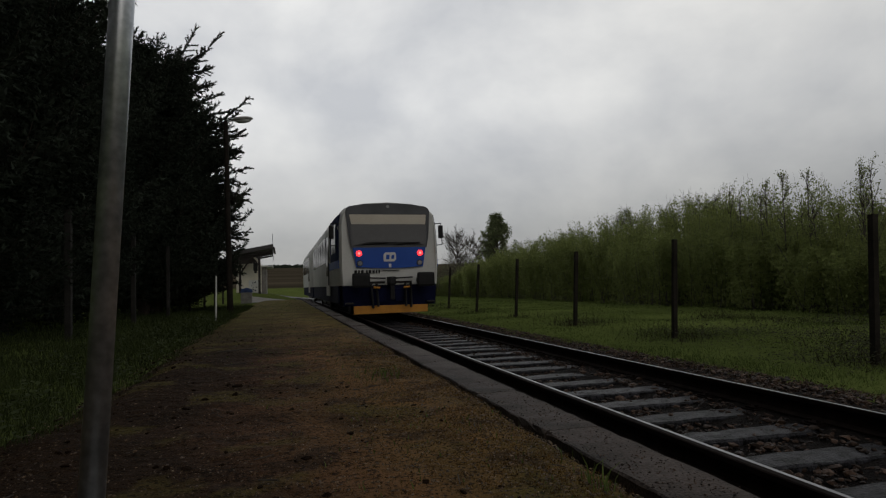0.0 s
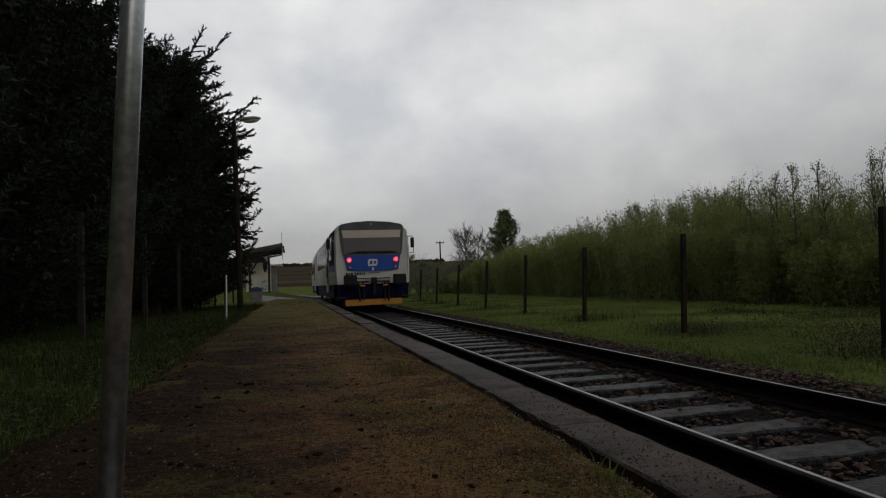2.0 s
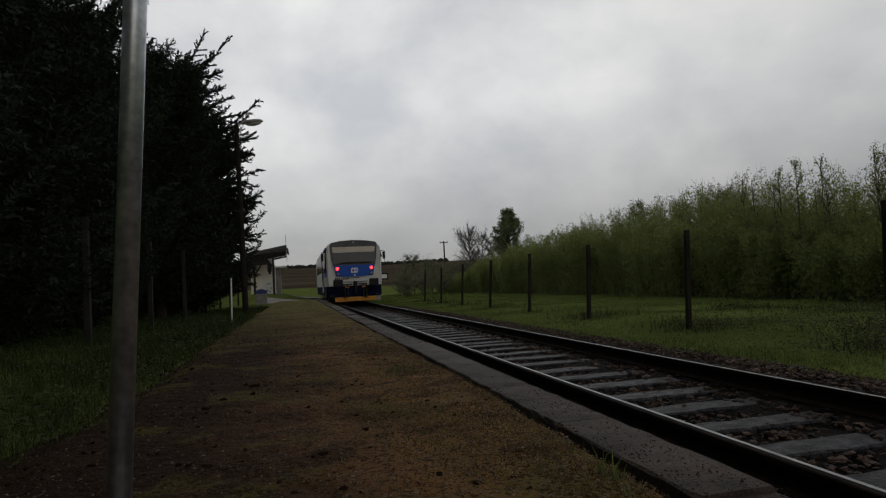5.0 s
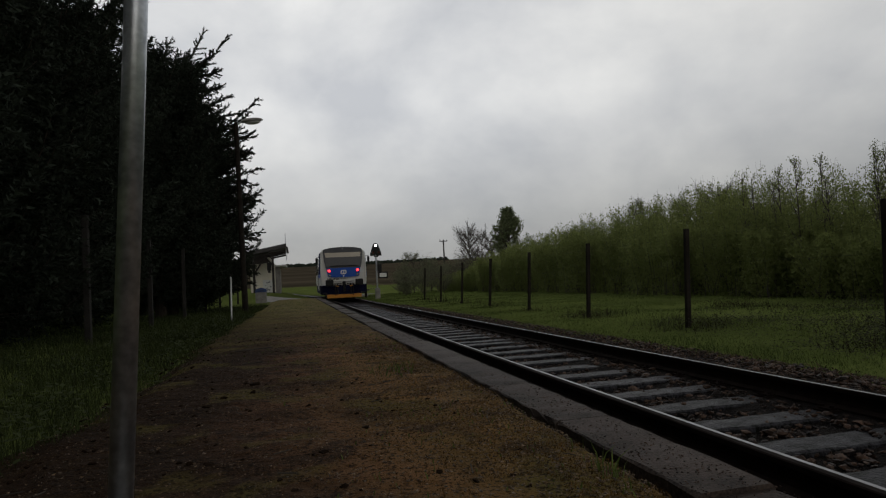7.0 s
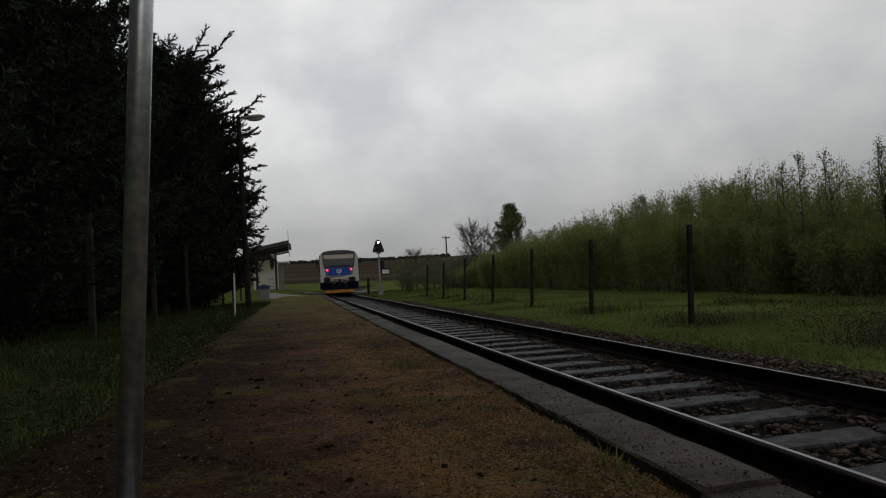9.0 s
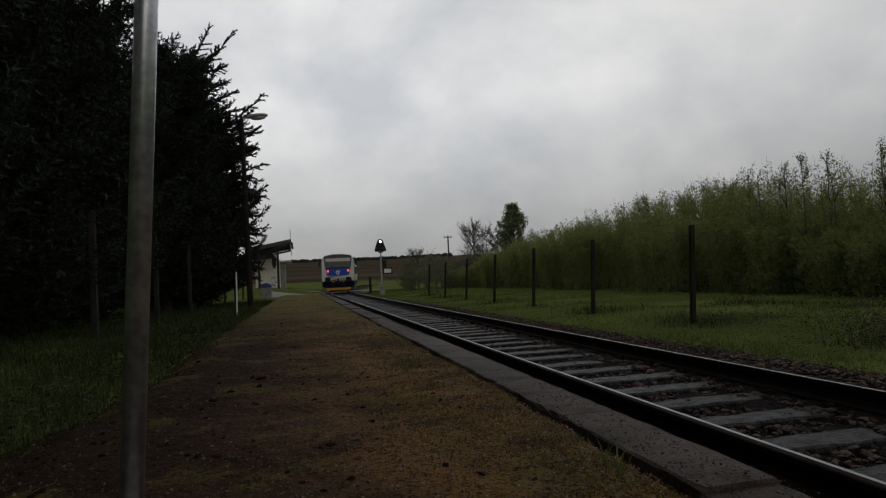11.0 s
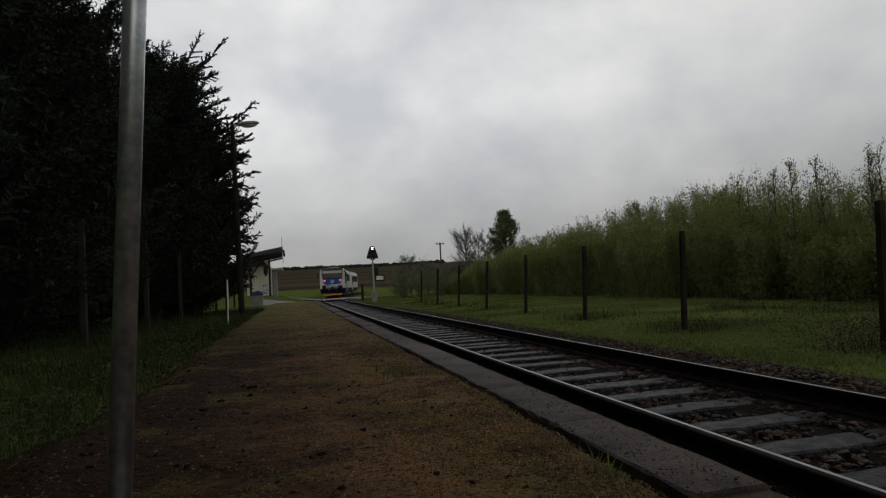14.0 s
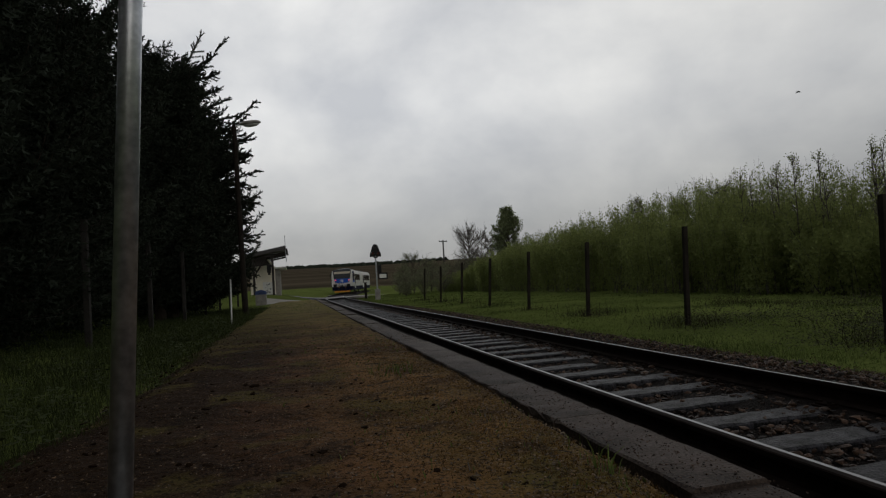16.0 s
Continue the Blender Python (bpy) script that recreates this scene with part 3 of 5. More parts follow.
spots, sizes = [(0.09, 2.47, 0.004), (-0.28, 4.44, 0.004), (-0.34, 4.5, 0.003)], [0.022, 0.03, 0.024]
for i in range(380):
    x, y = min(0.95, -1.1 + 2.0 * rng.random() ** 1.6), 1.6 + 9 * rng.random() ** 1.3
    spots.append((x, y, relief(x, y) + 0.002))
    sizes.append(rng.uniform(0.006, 0.017) if i % 30 else rng.uniform(0.018, 0.030))
tagged(stones("earth_clods", spots, sizes, M_CLOD, platform, 10, flat=0.5), kind="stuff")

M_BUSH = material("grey_green_bush_leaves", (0.20, 0.21, 0.125), (0.13, 0.135, 0.085), 1.2, 12, 0.8, bump=0, random_by="island", amount=0.25, specular=0.05, thin=0.35)
M_BRAMBLE = material("dark_bramble_leaves", (0.050, 0.056, 0.026), (0.028, 0.026, 0.015), 1.2, 10, 0.8, bump=0, random_by="island", amount=0.35, specular=0.06)
M_DEADLEAF = material("brown_dead_leaves", (0.10, 0.058, 0.034), (0.030, 0.019, 0.012), 4, 30, 0.7, bump=0, random_by="island", amount=0.8, specular=0.15)
M_DRYMOSS = material("dry_orange_moss", (0.17, 0.09, 0.022), (0.05, 0.035, 0.012), 3, 20, 0.8, bump=0, random_by="island", amount=0.6, specular=0.1)


# ---- grass ----
def blades(name, roots, heights, widths, mat, seed, lean=0.35, bends=True):
    """Grass as bent blades, two triangles each."""
    rng = np.random.default_rng(seed)
    n = len(roots)
    roots, h, w = np.asarray(roots), np.asarray(heights), np.asarray(widths)
    a, b = rng.uniform(0, 2 * np.pi, n), rng.uniform(0, 2 * np.pi, n)
    side = np.stack([np.cos(a), np.sin(a), 0 * a], 1) * w[:, None]
    way = np.stack([np.cos(b), np.sin(b), 0 * b], 1) * (h * lean * rng.uniform(0.3, 1.6, n))[:, None]
    up = np.stack([0 * h, 0 * h, h], 1)
    mid = roots + way * 0.3 + up * 0.6
    v = np.stack([roots - side, roots + side, mid + side * 0.7, mid - side * 0.7, roots + way + up], 1)
    f = (np.array([(0, 1, 2), (0, 2, 3), (3, 2, 4)])[None] + (np.arange(n) * 5)[:, None, None]).reshape(-1, 3)
    return tagged(from_arrays(name, v.reshape(-1, 3), f, mat), kind="stuff")


roots, hs, ws = [], [], []
for i in range(95000):
    y = 0.6 + 26 * rng.random() ** 1.7
    x = -0.85 - abs(rng.normal()) * 2.4
    if x < -7:
        continue
    edge = min(1, (-0.80 - x) / 0.5 + 0.25 * noise.noise((x * 2, y * 2, 4)))
    if rng.random() > edge + 0.12:
        continue
    clump = 0.6 + 0.8 * max(0, noise.noise((x * 1.3, y * 1.3, 8)) + 0.3)
    roots.append((x, y, ground_z(x, y) - 0.01))
    hs.append(rng.uniform(0.04, 0.15) * clump * (0.5 + 0.7 * max(0, edge)))
    ws.append(rng.uniform(0.0009, 0.0022) * (1 + y / 9))
tagged(blades("grass_by_platform", roots, hs, ws, M_SHADEGRASS, 11, lean=0.6), "long wet grass beside the platform", "grass")
roots, hs, ws = [], [], []
for i in range(170000):
    y = 2.5 + 60 * rng.random() ** 1.7
    edge = max(4.3, 4.95 - 0.13 * max(0, y - 7.5)) + (track_at(y)[0] - TRACK_X) + 0.3 * noise.noise((0, y * 0.7, 2))
    x = edge + 10 * rng.random() ** 1.3
    if x < edge + 0.4 and rng.random() > 0.2 + (x - edge) / 0.4 * 0.8:
        continue
    clump = 0.55 + 0.9 * max(0, noise.noise((x * 0.8, y * 0.8, 15)) + 0.3)
    roots.append((x, y, max(ground_z(x, y), -0.47 if x < edge + 0.8 else -0.6) - 0.01))
    hs.append(rng.uniform(0.025, 0.075) * clump)
    ws.append(rng.uniform(0.0013, 0.0030) * (1 + y / 12))
tagged(blades("meadow_grass", roots, hs, ws, M_GRASS, 12, lean=0.7), "fresh green meadow grass beside the track", "grass")
M_DEADWEED = material("dead_brown_stalks", (0.040, 0.033, 0.020), (0.016, 0.014, 0.009), 0.8, 10, 0.8, bump=0, random_by="island", amount=0.5, specular=0.05)
roots, hs, ws = [], [], []
for i in range(17000):
    x, y = rng.uniform(7.6, 14.2), rng.uniform(5.0, 17.0)
    patch = noise.noise((x * 0.5, y * 0.35, 41)) + 0.25 * (x - 11) / 3 + 0.04 * (11 - y)
    if rng.random() < 0.25 + 1.4 * patch:
        roots.append((x, y, ground_z(x, y) - 0.01))
        hs.append(rng.uniform(0.06, 0.20) * (0.8 + max(0, patch)))
        ws.append(rng.uniform(0.002, 0.005))
tagged(blades("dead_weeds", roots, hs, ws, M_DEADWEED, 16, lean=0.9), "dead brown weeds between fence and thicket", "weeds")
roots, hs, ws = [], [], []
for cx, cy, n, r, h in ((0.98, 1.90, 16, 0.03, 0.07), (1.03, 2.25, 4, 0.03, 0.05), (0.66, 4.5, 40, 0.09, 0.07), (0.95, 1.75, 26, 0.10, 0.03), (0.5, 1.9, 60, 0.35, 0.018), (0.8, 2.9, 90, 0.3, 0.022),
                        (0.6, 6.5, 200, 0.6, 0.022), (0.0, 9, 200, 0.9, 0.02), (0.0, 24, 900, 3.5, 0.02)):
    for i in range(n):
        x, y = cx + rng.normal() * r * (1 if r < 1 else 0.18), cy + rng.normal() * r * 1.5
        if x < 1.06:
            roots.append((x, y, relief(x, y)))
            hs.append(h * rng.uniform(0.5, 1.3))
            ws.append(rng.uniform(0.0012, 0.0028) * (1 + cy / 6))
tagged(blades("weeds_in_gravel", roots, hs, ws, M_GRASS, 13, lean=0.6), "small weeds sprouting from the gravel", "weeds")

# dry moss and dead grass along the kerb
roots, hs, ws = [], [], []
for i in range(30000):
    y = 0.8 + 6.5 * rng.random() ** 1.7
    x = 1.07 - abs(rng.normal()) * 0.42
    if x > -0.6 and noise.noise((x * 3, y * 3, 21)) > -0.25:
        roots.append((x, y, relief(x, y) - 0.001))
        hs.append(rng.uniform(0.004, 0.014))
        ws.append(rng.uniform(0.0008, 0.002))
tagged(blades("dry_moss", roots, hs, ws, M_DRYMOSS, 14, lean=1.2), "dry orange moss and dead grass on gravel", "moss")
# darker rank growth round the fence posts
roots, hs, ws = [], [], []
for i in range(8):
    for k in range(420 if i < 3 else 160):
        x, y = 7.2 + rng.normal() * 0.45, 6.3 + 4.1 * i + rng.normal() * 0.5
        roots.append((x, y, ground_z(x, y) - 0.01))
        hs.append(rng.uniform(0.06, 0.42) * rng.random() ** 0.5)
        ws.append(rng.uniform(0.0015, 0.004) * (1 + i * 0.2))
tagged(blades("rank_grass", roots, hs, ws, M_DEADWEED, 15, lean=0.8), "rank dark grass and stalks at fence posts", "grass")

# dead leaves and straw along the far shoulder of the ballast
roots, hs, ws = [], [], []
for i in range(26000):
    y = 2.6 + 14 * rng.random() ** 1.4
    x = 4.72 - 0.07 * max(0, y - 7.5) + rng.normal() * 0.24
    if x > 4.0 and noise.noise((x * 2.2, y * 1.6, 33)) > -0.12:
        roots.append((x, y, -0.47 + rng.uniform(-0.01, 0.015)))
        hs.append(rng.uniform(0.008, 0.035))
        ws.append(rng.uniform(0.004, 0.012))
tagged(blades("leaf_litter", roots, hs, ws, M_DEADLEAF, 18, lean=1.6), "brown dead leaves along the ballast edge", "leaf litter")
# broad-leaved weeds between grass and gravel
rng = np.random.default_rng(41)
wv, wf = [], []
for i in range(260):
    y = 1.2 + 14 * rng.random() ** 1.5
    x = -1.0 - abs(rng.normal()) * 0.9
    c = np.array([x, y, ground_z(x, y)])
    for k in range(int(rng.integers(7, 16))):
        a, h, ln = rng.uniform(0, 6.28), rng.uniform(0.02, 0.20), rng.uniform(0.025, 0.06)
        d = np.array([np.cos(a), np.sin(a), rng.uniform(-0.2, 0.5)])
        b = np.array([-np.sin(a), np.cos(a), 0]) * ln * 0.32
        o = c + (rng.normal() * 0.04, rng.normal() * 0.04, h)
        wv += [o, o + d * ln * 0.5 + b, o + d * ln, o + d * ln * 0.5 - b]
        n = len(wv) - 4
        wf.append((n, n + 1, n + 2, n + 3))
tagged(from_arrays("nettles", wv, wf, M_SHADEGRASS), "low nettles and weeds along the gravel", "weeds", kind="stuff")
# low dark brambles round the first fence posts
rng = np.random.default_rng(52)
wv, wf = [], []
for cx, cy, count, wide, tall in ((7.9, 6.2, 6500, 0.75, 0.55), (7.5, 10.3, 1500, 0.55, 0.40), (8.3, 10.0, 900, 0.7, 0.25), (9.6, 7.4, 7000, 1.3, 0.35), (11.4, 9.6, 5200, 1.5, 0.35), (7.3, 14.5, 500, 0.45, 0.25)):
    for i in range(count):
        x, y = cx + rng.normal() * wide, cy + rng.normal() * wide
        h = tall * rng.random() ** 1.2 * max(0.15, 1 - 0.45 * math.hypot(x - cx, y - cy) / wide)
        a, ln = rng.uniform(0, 6.28), rng.uniform(0.02, 0.05)
        d = np.array([np.cos(a), np.sin(a), rng.uniform(-0.5, 0.5)])
        b = np.array([-np.sin(a), np.cos(a), rng.uniform(-0.3, 0.3)]) * ln * 0.4
        o = np.array([x, y, ground_z(x, y) + h])
        n = len(wv)
        wv += [o, o + d * ln * 0.5 + b, o + d * ln, o + d * ln * 0.5 - b]
        wf.append((n, n + 1, n + 2, n + 3))
tagged(from_arrays("brambles", wv, wf, M_BRAMBLE), "low dark brambles in the meadow grass", "brambles", kind="stuff")
# twigs and leaf litter on the gravel
bm = bmesh.new()
for i in range(90):
    y = 1.5 + 9 * rng.random() ** 1.3
    x, a, ln = rng.uniform(-1.1, 0.95), rng.uniform(0, 3.14), rng.uniform(0.02, 0.10)
    rod((x, y, 0.008), (x + math.cos(a) * ln, y + math.sin(a) * ln, 0.010), rng.uniform(0.0012, 0.003), sides=4, bm=bm)
for x, y, ln in ((-0.55, 6.9, 0.30), (-0.62, 6.8, 0.18), (-0.45, 5.6, 0.16)):
    rod((x, y, 0.012), (x + ln, y + 0.05, 0.016), 0.006, sides=5, bm=bm)
tagged(part("twig_litter", bm, M_TWIG, platform), kind="stuff")

# ---- galvanised pole by the camera ----
pole = thing("steel_pole", (-0.421, 1.67, -0.02), "slightly leaning galvanised steel pole in the gravel", "pole")
tip = Vector((0.0504 * 3.1, 0, 3.1))
tube = part("tube", rod((0, 0, 0), tip, 0.0278, sides=40), M_GALV, pole, smooth=True)
part("cap", rod(tip, tip * 1.006, 0.031, sides=24), M_BLACK, pole)
part("footing", rod((0, 0, -0.05), (0.003, 0, 0.03), 0.10, 0.085, sides=18), M_CONCRETE, pole)


# ---- fences ----
def fence(name, x, first, step, count, base, top, thick, mat, lean, label, wires):
    f = thing(name, (x, first, base), label, "fence")
    rnd = random.Random(count)
    tops = []
    for i in range(count):
        y = i * step
        tilt = lean + rnd.uniform(-0.012, 0.012)
        h = top - base + rnd.uniform(-0.03, 0.03)
        bm = box(-thick / 2, -thick / 2, -0.2, thick / 2, thick / 2, h, 0.012)
        for v in bm.verts:
            v.co.x += v.co.z * tilt + rnd.uniform(-0.004, 0.004)
        post = part("fence_post", bm, mat, f)
        post.location = (0, y, 0)
        tops.append((tilt, h, y))
    for frac in wires:
        for (t0, h0, y0), (t1, h1, y1) in zip(tops, tops[1:]):
            part("wire", rod((t0 * h0 * frac - thick / 2, y0, h0 * frac), (t1 * h1 * frac - thick / 2, y1, h1 * frac), 0.0012, sides=4), M_WIRE, f)
    return f


fence("field_fence", 7.14, 6.3, 4.1, 8, -0.42, 1.36, 0.082, M_DARKPOST, 0.062, "dark wooden post and wire fence in grass", (0.35, 0.62, 0.9))
fence("garden_fence", -2.97, 6.1, 4.1, 8, -0.12, 1.84, 0.085, M_POST, 0.0, "grey concrete post fence under dark spruces", (0.3, 0.6, 0.93))

# ---- lamp post and white stake ----
lamp = thing("street_lamp", (-1.47, 19.7, -0.12), "old dark wooden lamp post with grey lamp head", "street lamp")
part("post", rod((0, 0, 0), (-0.10, 0, 5.85), 0.09, 0.065, 12), M_DARKPOST, lamp)
part("arm", rod((-0.08, -0.02, 5.82), (0.22, -0.02, 5.91), 0.028, sides=8), M_GALV, lamp)
bm = bmesh.new()
bmesh.ops.create_uvsphere(bm, u_segments=18, v_segments=10, radius=1, matrix=Matrix.LocRotScale((0.37, -0.02, 5.92), Euler((0, -0.12, 0)), (0.33, 0.14, 0.085)))
for v in bm.verts:
    v.co.z = max(v.co.z, 5.885 + (v.co.x - 0.37) * 0.12)
head = part("lamp_head", bm, M_CONCRETE, lamp, smooth=True)
bm = bmesh.new()
bmesh.ops.create_uvsphere(bm, u_segments=16, v_segments=8, radius=1, matrix=Matrix.LocRotScale((0.40, -0.02, 5.88), Euler((0, -0.12, 0)), (0.24, 0.11, 0.075)))
part("glass_bowl", bm, material("frosted_lamp_bowl", (0.55, 0.56, 0.55), None, 6, 30, 0.25, bump=0), head, smooth=True)
part("strut", rod((-0.08, -0.02, 5.45), (0.12, -0.02, 5.86), 0.015, sides=6), M_GALV, lamp)

stake = thing("marker_stake", (-1.43, 15.05, -0.18), "thin white painted stake in the grass", "stake")
part("shaft", rod((0, 0, 0), (0.01, 0, 1.14), 0.017, sides=10), M_SIGNWHITE, stake)
part("tip", rod((0.01, 0, 1.14), (0.01, 0, 1.20), 0.017, 0.010, sides=10), M_POST, stake)

# ---- waiting shelter beyond the platform ----
shelter = thing("waiting_shelter", (-2.0, 46.0, 0.28), "white plastered shelter under a dark timber canopy", "shelter")
part("wall", prism([(-1.05, 0), (0.62, 0), (0.62, 2.10), (0.25, 2.62), (-1.05, 2.36)], 0, 4.6), M_WHITE, shelter)
part("plinth", box(-1.07, -0.02, -0.3, 0.64, 4.62, 0.14), M_CONCRETE, shelter)
part("side_store", box(0.62, 1.2, 0, 0.95, 4.6, 1.95), M_CONCRETE, shelter, "grey side store under a pale eave")
part("store_roof", box(0.58, 0.9, 1.95, 1.42, 4.8, 2.06, 0.01), M_SIGNWHITE, shelter)
part("canopy", prism([(-1.6, 2.60), (1.48, 3.18), (1.48, 3.41), (-1.6, 2.83)], -1.6, 5.4), M_ROOF, shelter)
for k in range(9):
    part("roof_batten", prism([(-1.6, 2.835), (1.48, 3.415), (1.48, 3.445), (-1.6, 2.865)], -1.6 + k * 0.86, -1.54 + k * 0.86), M_ROOF, shelter)
part("gutter", rod((1.54, -1.65, 3.16), (1.54, 5.4, 3.16), 0.06, sides=8), M_DARKWOOD, shelter)
for yy in (-1.3, 0.4, 2.2, 5.0):
    part("rafter", prism([(-1.5, 2.36), (1.42, 2.91), (1.42, 3.04), (-1.5, 2.49)], yy, yy + 0.12), M_DARKWOOD, shelter)
for xx, hh in ((-1.30, 2.40), (-0.72, 2.51), (0.55, 2.75)):
    part("post", box(xx - 0.075, -1.32, -0.3, xx + 0.075, -1.17, hh), M_DARKWOOD, shelter)
part("brace", rod((-0.72, -1.24, 1.40), (0.05, -1.24, 2.60), 0.055, sides=6), M_DARKWOOD, shelter)
part("brace", rod((-0.72, -1.24, 1.75), (-1.30, -1.24, 2.35), 0.05, sides=6), M_DARKWOOD, shelter)
part("brace", rod((0.55, -1.24, 1.95), (0.05, -1.24, 2.60), 0.05, sides=6), M_DARKWOOD, shelter)
part("gable_board", prism([(-1.2, 2.05), (0.30, 2.15), (0.12, 2.62), (-1.2, 2.38)], -1.15, -1.08), M_DARKWOOD, shelter)
bell = part("bell_box", box(0.16, -1.42, 1.62, 0.44, -1.15, 2.18, 0.05), M_BLACK, shelter)
part("bell_mouth", box(0.22, -1.40, 1.46, 0.38, -1.20, 1.62, 0.02), M_POST, bell)
part("antenna", rod((1.49, -1.55, 2.3), (1.44, -1.55, 4.15), 0.025, 0.018, 8), M_GALV, shelter)
notice = part("notice_panel", box(-0.22, -0.035, 0.12, 0.44, -0.006, 1.0, 0.004), M_SIGNWHITE, shelter, "white panel with scrawled blue marks")
rnd = random.Random(3)
for i in range(12):
    a = (rnd.uniform(-0.12, 0.34), -0.04, rnd.uniform(0.24, 0.88))
    part("scrawl", rod(a, (a[0] + rnd.uniform(-0.09, 0.09), -0.04, a[2] + rnd.uniform(-0.12, 0.12)), 0.03, sides=5), M_NAVYMARK, notice)

bin_ = thing("grit_bin", (-1.72, 35.0, -0.22), "grey grit bin with a blue lid beside the path", "bin")
part("body", box(-0.36, -0.25, -0.05, 0.20, 0.25, 0.72, 0.03), M_CONCRETE, bin_)
part("lid", prism([(-0.38, 0.70), (0.22, 0.70), (0.20, 0.86), (-0.06, 0.95), (-0.34, 0.88)], -0.27, 0.27), M_BLUEBOX, bin_, "faded blue plastic lid")
part("handle", rod((-0.18, -0.29, 0.78), (0.06, -0.29, 0.78), 0.014, sides=6), M_BLACK, bin_)

# ---- level crossing road, cut by the track at a slant ----
road = new("road")
tagged(road, "narrow wet asphalt road over the level crossing", "road", kind="structure")
rv, rf = [], []
for i, s in enumerate(np.arange(-4, 5.5, 1.0)):
    c = Vector((3.2, 55.0)) + Vector((0.62, 0.78)) * s
    n = Vector((0.78, -0.62)) * 2.2
    for q in (c - n, c, c + n):
        rv.append((q.x, q.y, max(ground_z(q.x, q.y), -0.3) + 0.035))
k = len(rv) // 3
rf = [(j * 3 + i, j * 3 + i + 1, j * 3 + i + 4, j * 3 + i + 3) for j in range(k - 1) for i in range(2)]
from_arrays("carriageway", rv, rf, M_ASPHALT, road)
fv = [(x, y, ground_z(x, y) + 0.03 - dz) for dz in (0, 0.12) for y in np.linspace(36.05, 41.0, 10) for x in np.linspace(-1.9, 0.95, 7)]
ff = [(j * 7 + i, j * 7 + i + 1, j * 7 + i + 8, j * 7 + i + 7) for j in range(9) for i in range(6)]
from_arrays("forecourt", fv, ff + [tuple(q + 70 for q in f[::-1]) for f in ff], M_PATH, road)
for o0, o1 in ((-2.6, -0.84), (-0.66, 0.66), (0.84, 2.8)):
    bm = bmesh.new()
    a, b = [], []
    for s in (52.6, 57.4):
        for o in (o0, o1):
            a.append(bm.verts.new(on_track(s + o * 0.75, o, RAIL_Z - 0.005)))
    bm.faces.new((a[0], a[1], a[3], a[2]))
    made = bmesh.ops.extrude_face_region(bm, geom=list(bm.faces))
    for v in made["geom"]:
        if isinstance(v, bmesh.types.BMVert):
            v.co.z -= 0.15
    bmesh.ops.recalc_face_normals(bm, faces=bm.faces)
    part("crossing_panel", bm, M_CONCRETE, road)

# ---- crossing warning light ----
signal = thing("crossing_signal", (5.76, 45.0, -0.30), "level crossing warning light with one white lamp lit", "crossing signal")
part("foundation", box(-0.17, -0.17, -0.2, 0.17, 0.17, 0.62, 0.03), M_CONCRETE, signal)
mast = part("mast", rod((0, 0, 0.6), (-0.02, 0, 3.0), 0.055, sides=12), M_GALV, signal)
part("yoke", box(-0.16, -0.06, 2.86, 0.14, 0.06, 2.95, 0.01), M_BLACK, mast)
shape = [(-0.43, 2.95), (0.39, 2.95), (0.38, 3.14), (0.18, 3.72), (0.10, 3.83), (-0.02, 3.87), (-0.14, 3.83), (-0.22, 3.72), (-0.42, 3.14)]
board = part("background_board", prism(shape, -0.03, 0.03), M_BLACK, signal, "black tapering background board")
M_LAMPWHITE = glow("lit_white_lamp", (1.0, 0.97, 0.93), 9.0)
drum = part("white_lamp", rod((0, -0.03, 0), (0, 0.03, 0), 0.082, sides=20), M_BLACK, board, "lit white lamp")
drum.location = (-0.02, -0.08, 3.68)
part("lit_face", rod((0, -0.031, 0), (0, -0.045, 0), 0.074, 0.06, sides=20), M_LAMPWHITE, drum)
M_LAMPRED = material("dark_red_lens", (0.10, 0.012, 0.012), None, 10, 40, 0.2, bump=0)
for dx in (-0.22, 0.18):
    part("red_lamp", rod((dx, -0.04, 3.2), (dx, -0.08, 3.2), 0.10, sides=18), M_LAMPRED, board, "unlit red lamp")
    bm = rod((dx, -0.04, 3.2), (dx, -0.26, 3.18), 0.125, 0.115, sides=18)
    bmesh.ops.delete(bm, geom=[f for f in bm.faces if len(f.verts) > 4 or f.calc_center_median().z < 3.16], context="FACES")
    part("lamp_hood", bm, M_BLACK, board)
    part("pale_skirt", box(dx - 0.08, -0.05, 2.99, dx + 0.08, -0.035, 3.07), M_POST, board)
bm = rod((-0.02, -0.04, 3.68), (-0.02, -0.26, 3.66), 0.115, 0.115, sides=18)
bmesh.ops.delete(bm, geom=[f for f in bm.faces if len(f.verts) > 4 or f.calc_center_median().z < 3.66], context="FACES")
part("lamp_hood", bm, M_BLACK, board)
part("cable_box", box(0.06, -0.1, 1.75, 0.36, 0.1, 2.35, 0.05), M_BLACK, signal)
sign = part("sign_board", box(0.10, -0.05, 1.30, 0.78, -0.02, 1.78, 0.01), M_BLACK, signal)
part("sign_face", box(0.19, -0.06, 1.40, 0.69, -0.051, 1.68), M_SIGNWHITE, sign, "plain white face with black frame")
stump = thing("marker_post", (5.45, 50.0, -0.42), "short dark post beside the level crossing", "post")
part("shaft", box(-0.09, -0.09, 0, 0.09, 0.09, 1.25, 0.02), M_DARKPOST, stump)
part("cap", box(-0.10, -0.10, 1.25, 0.10, 0.10, 1.29, 0.01), M_DARKPOST, stump)

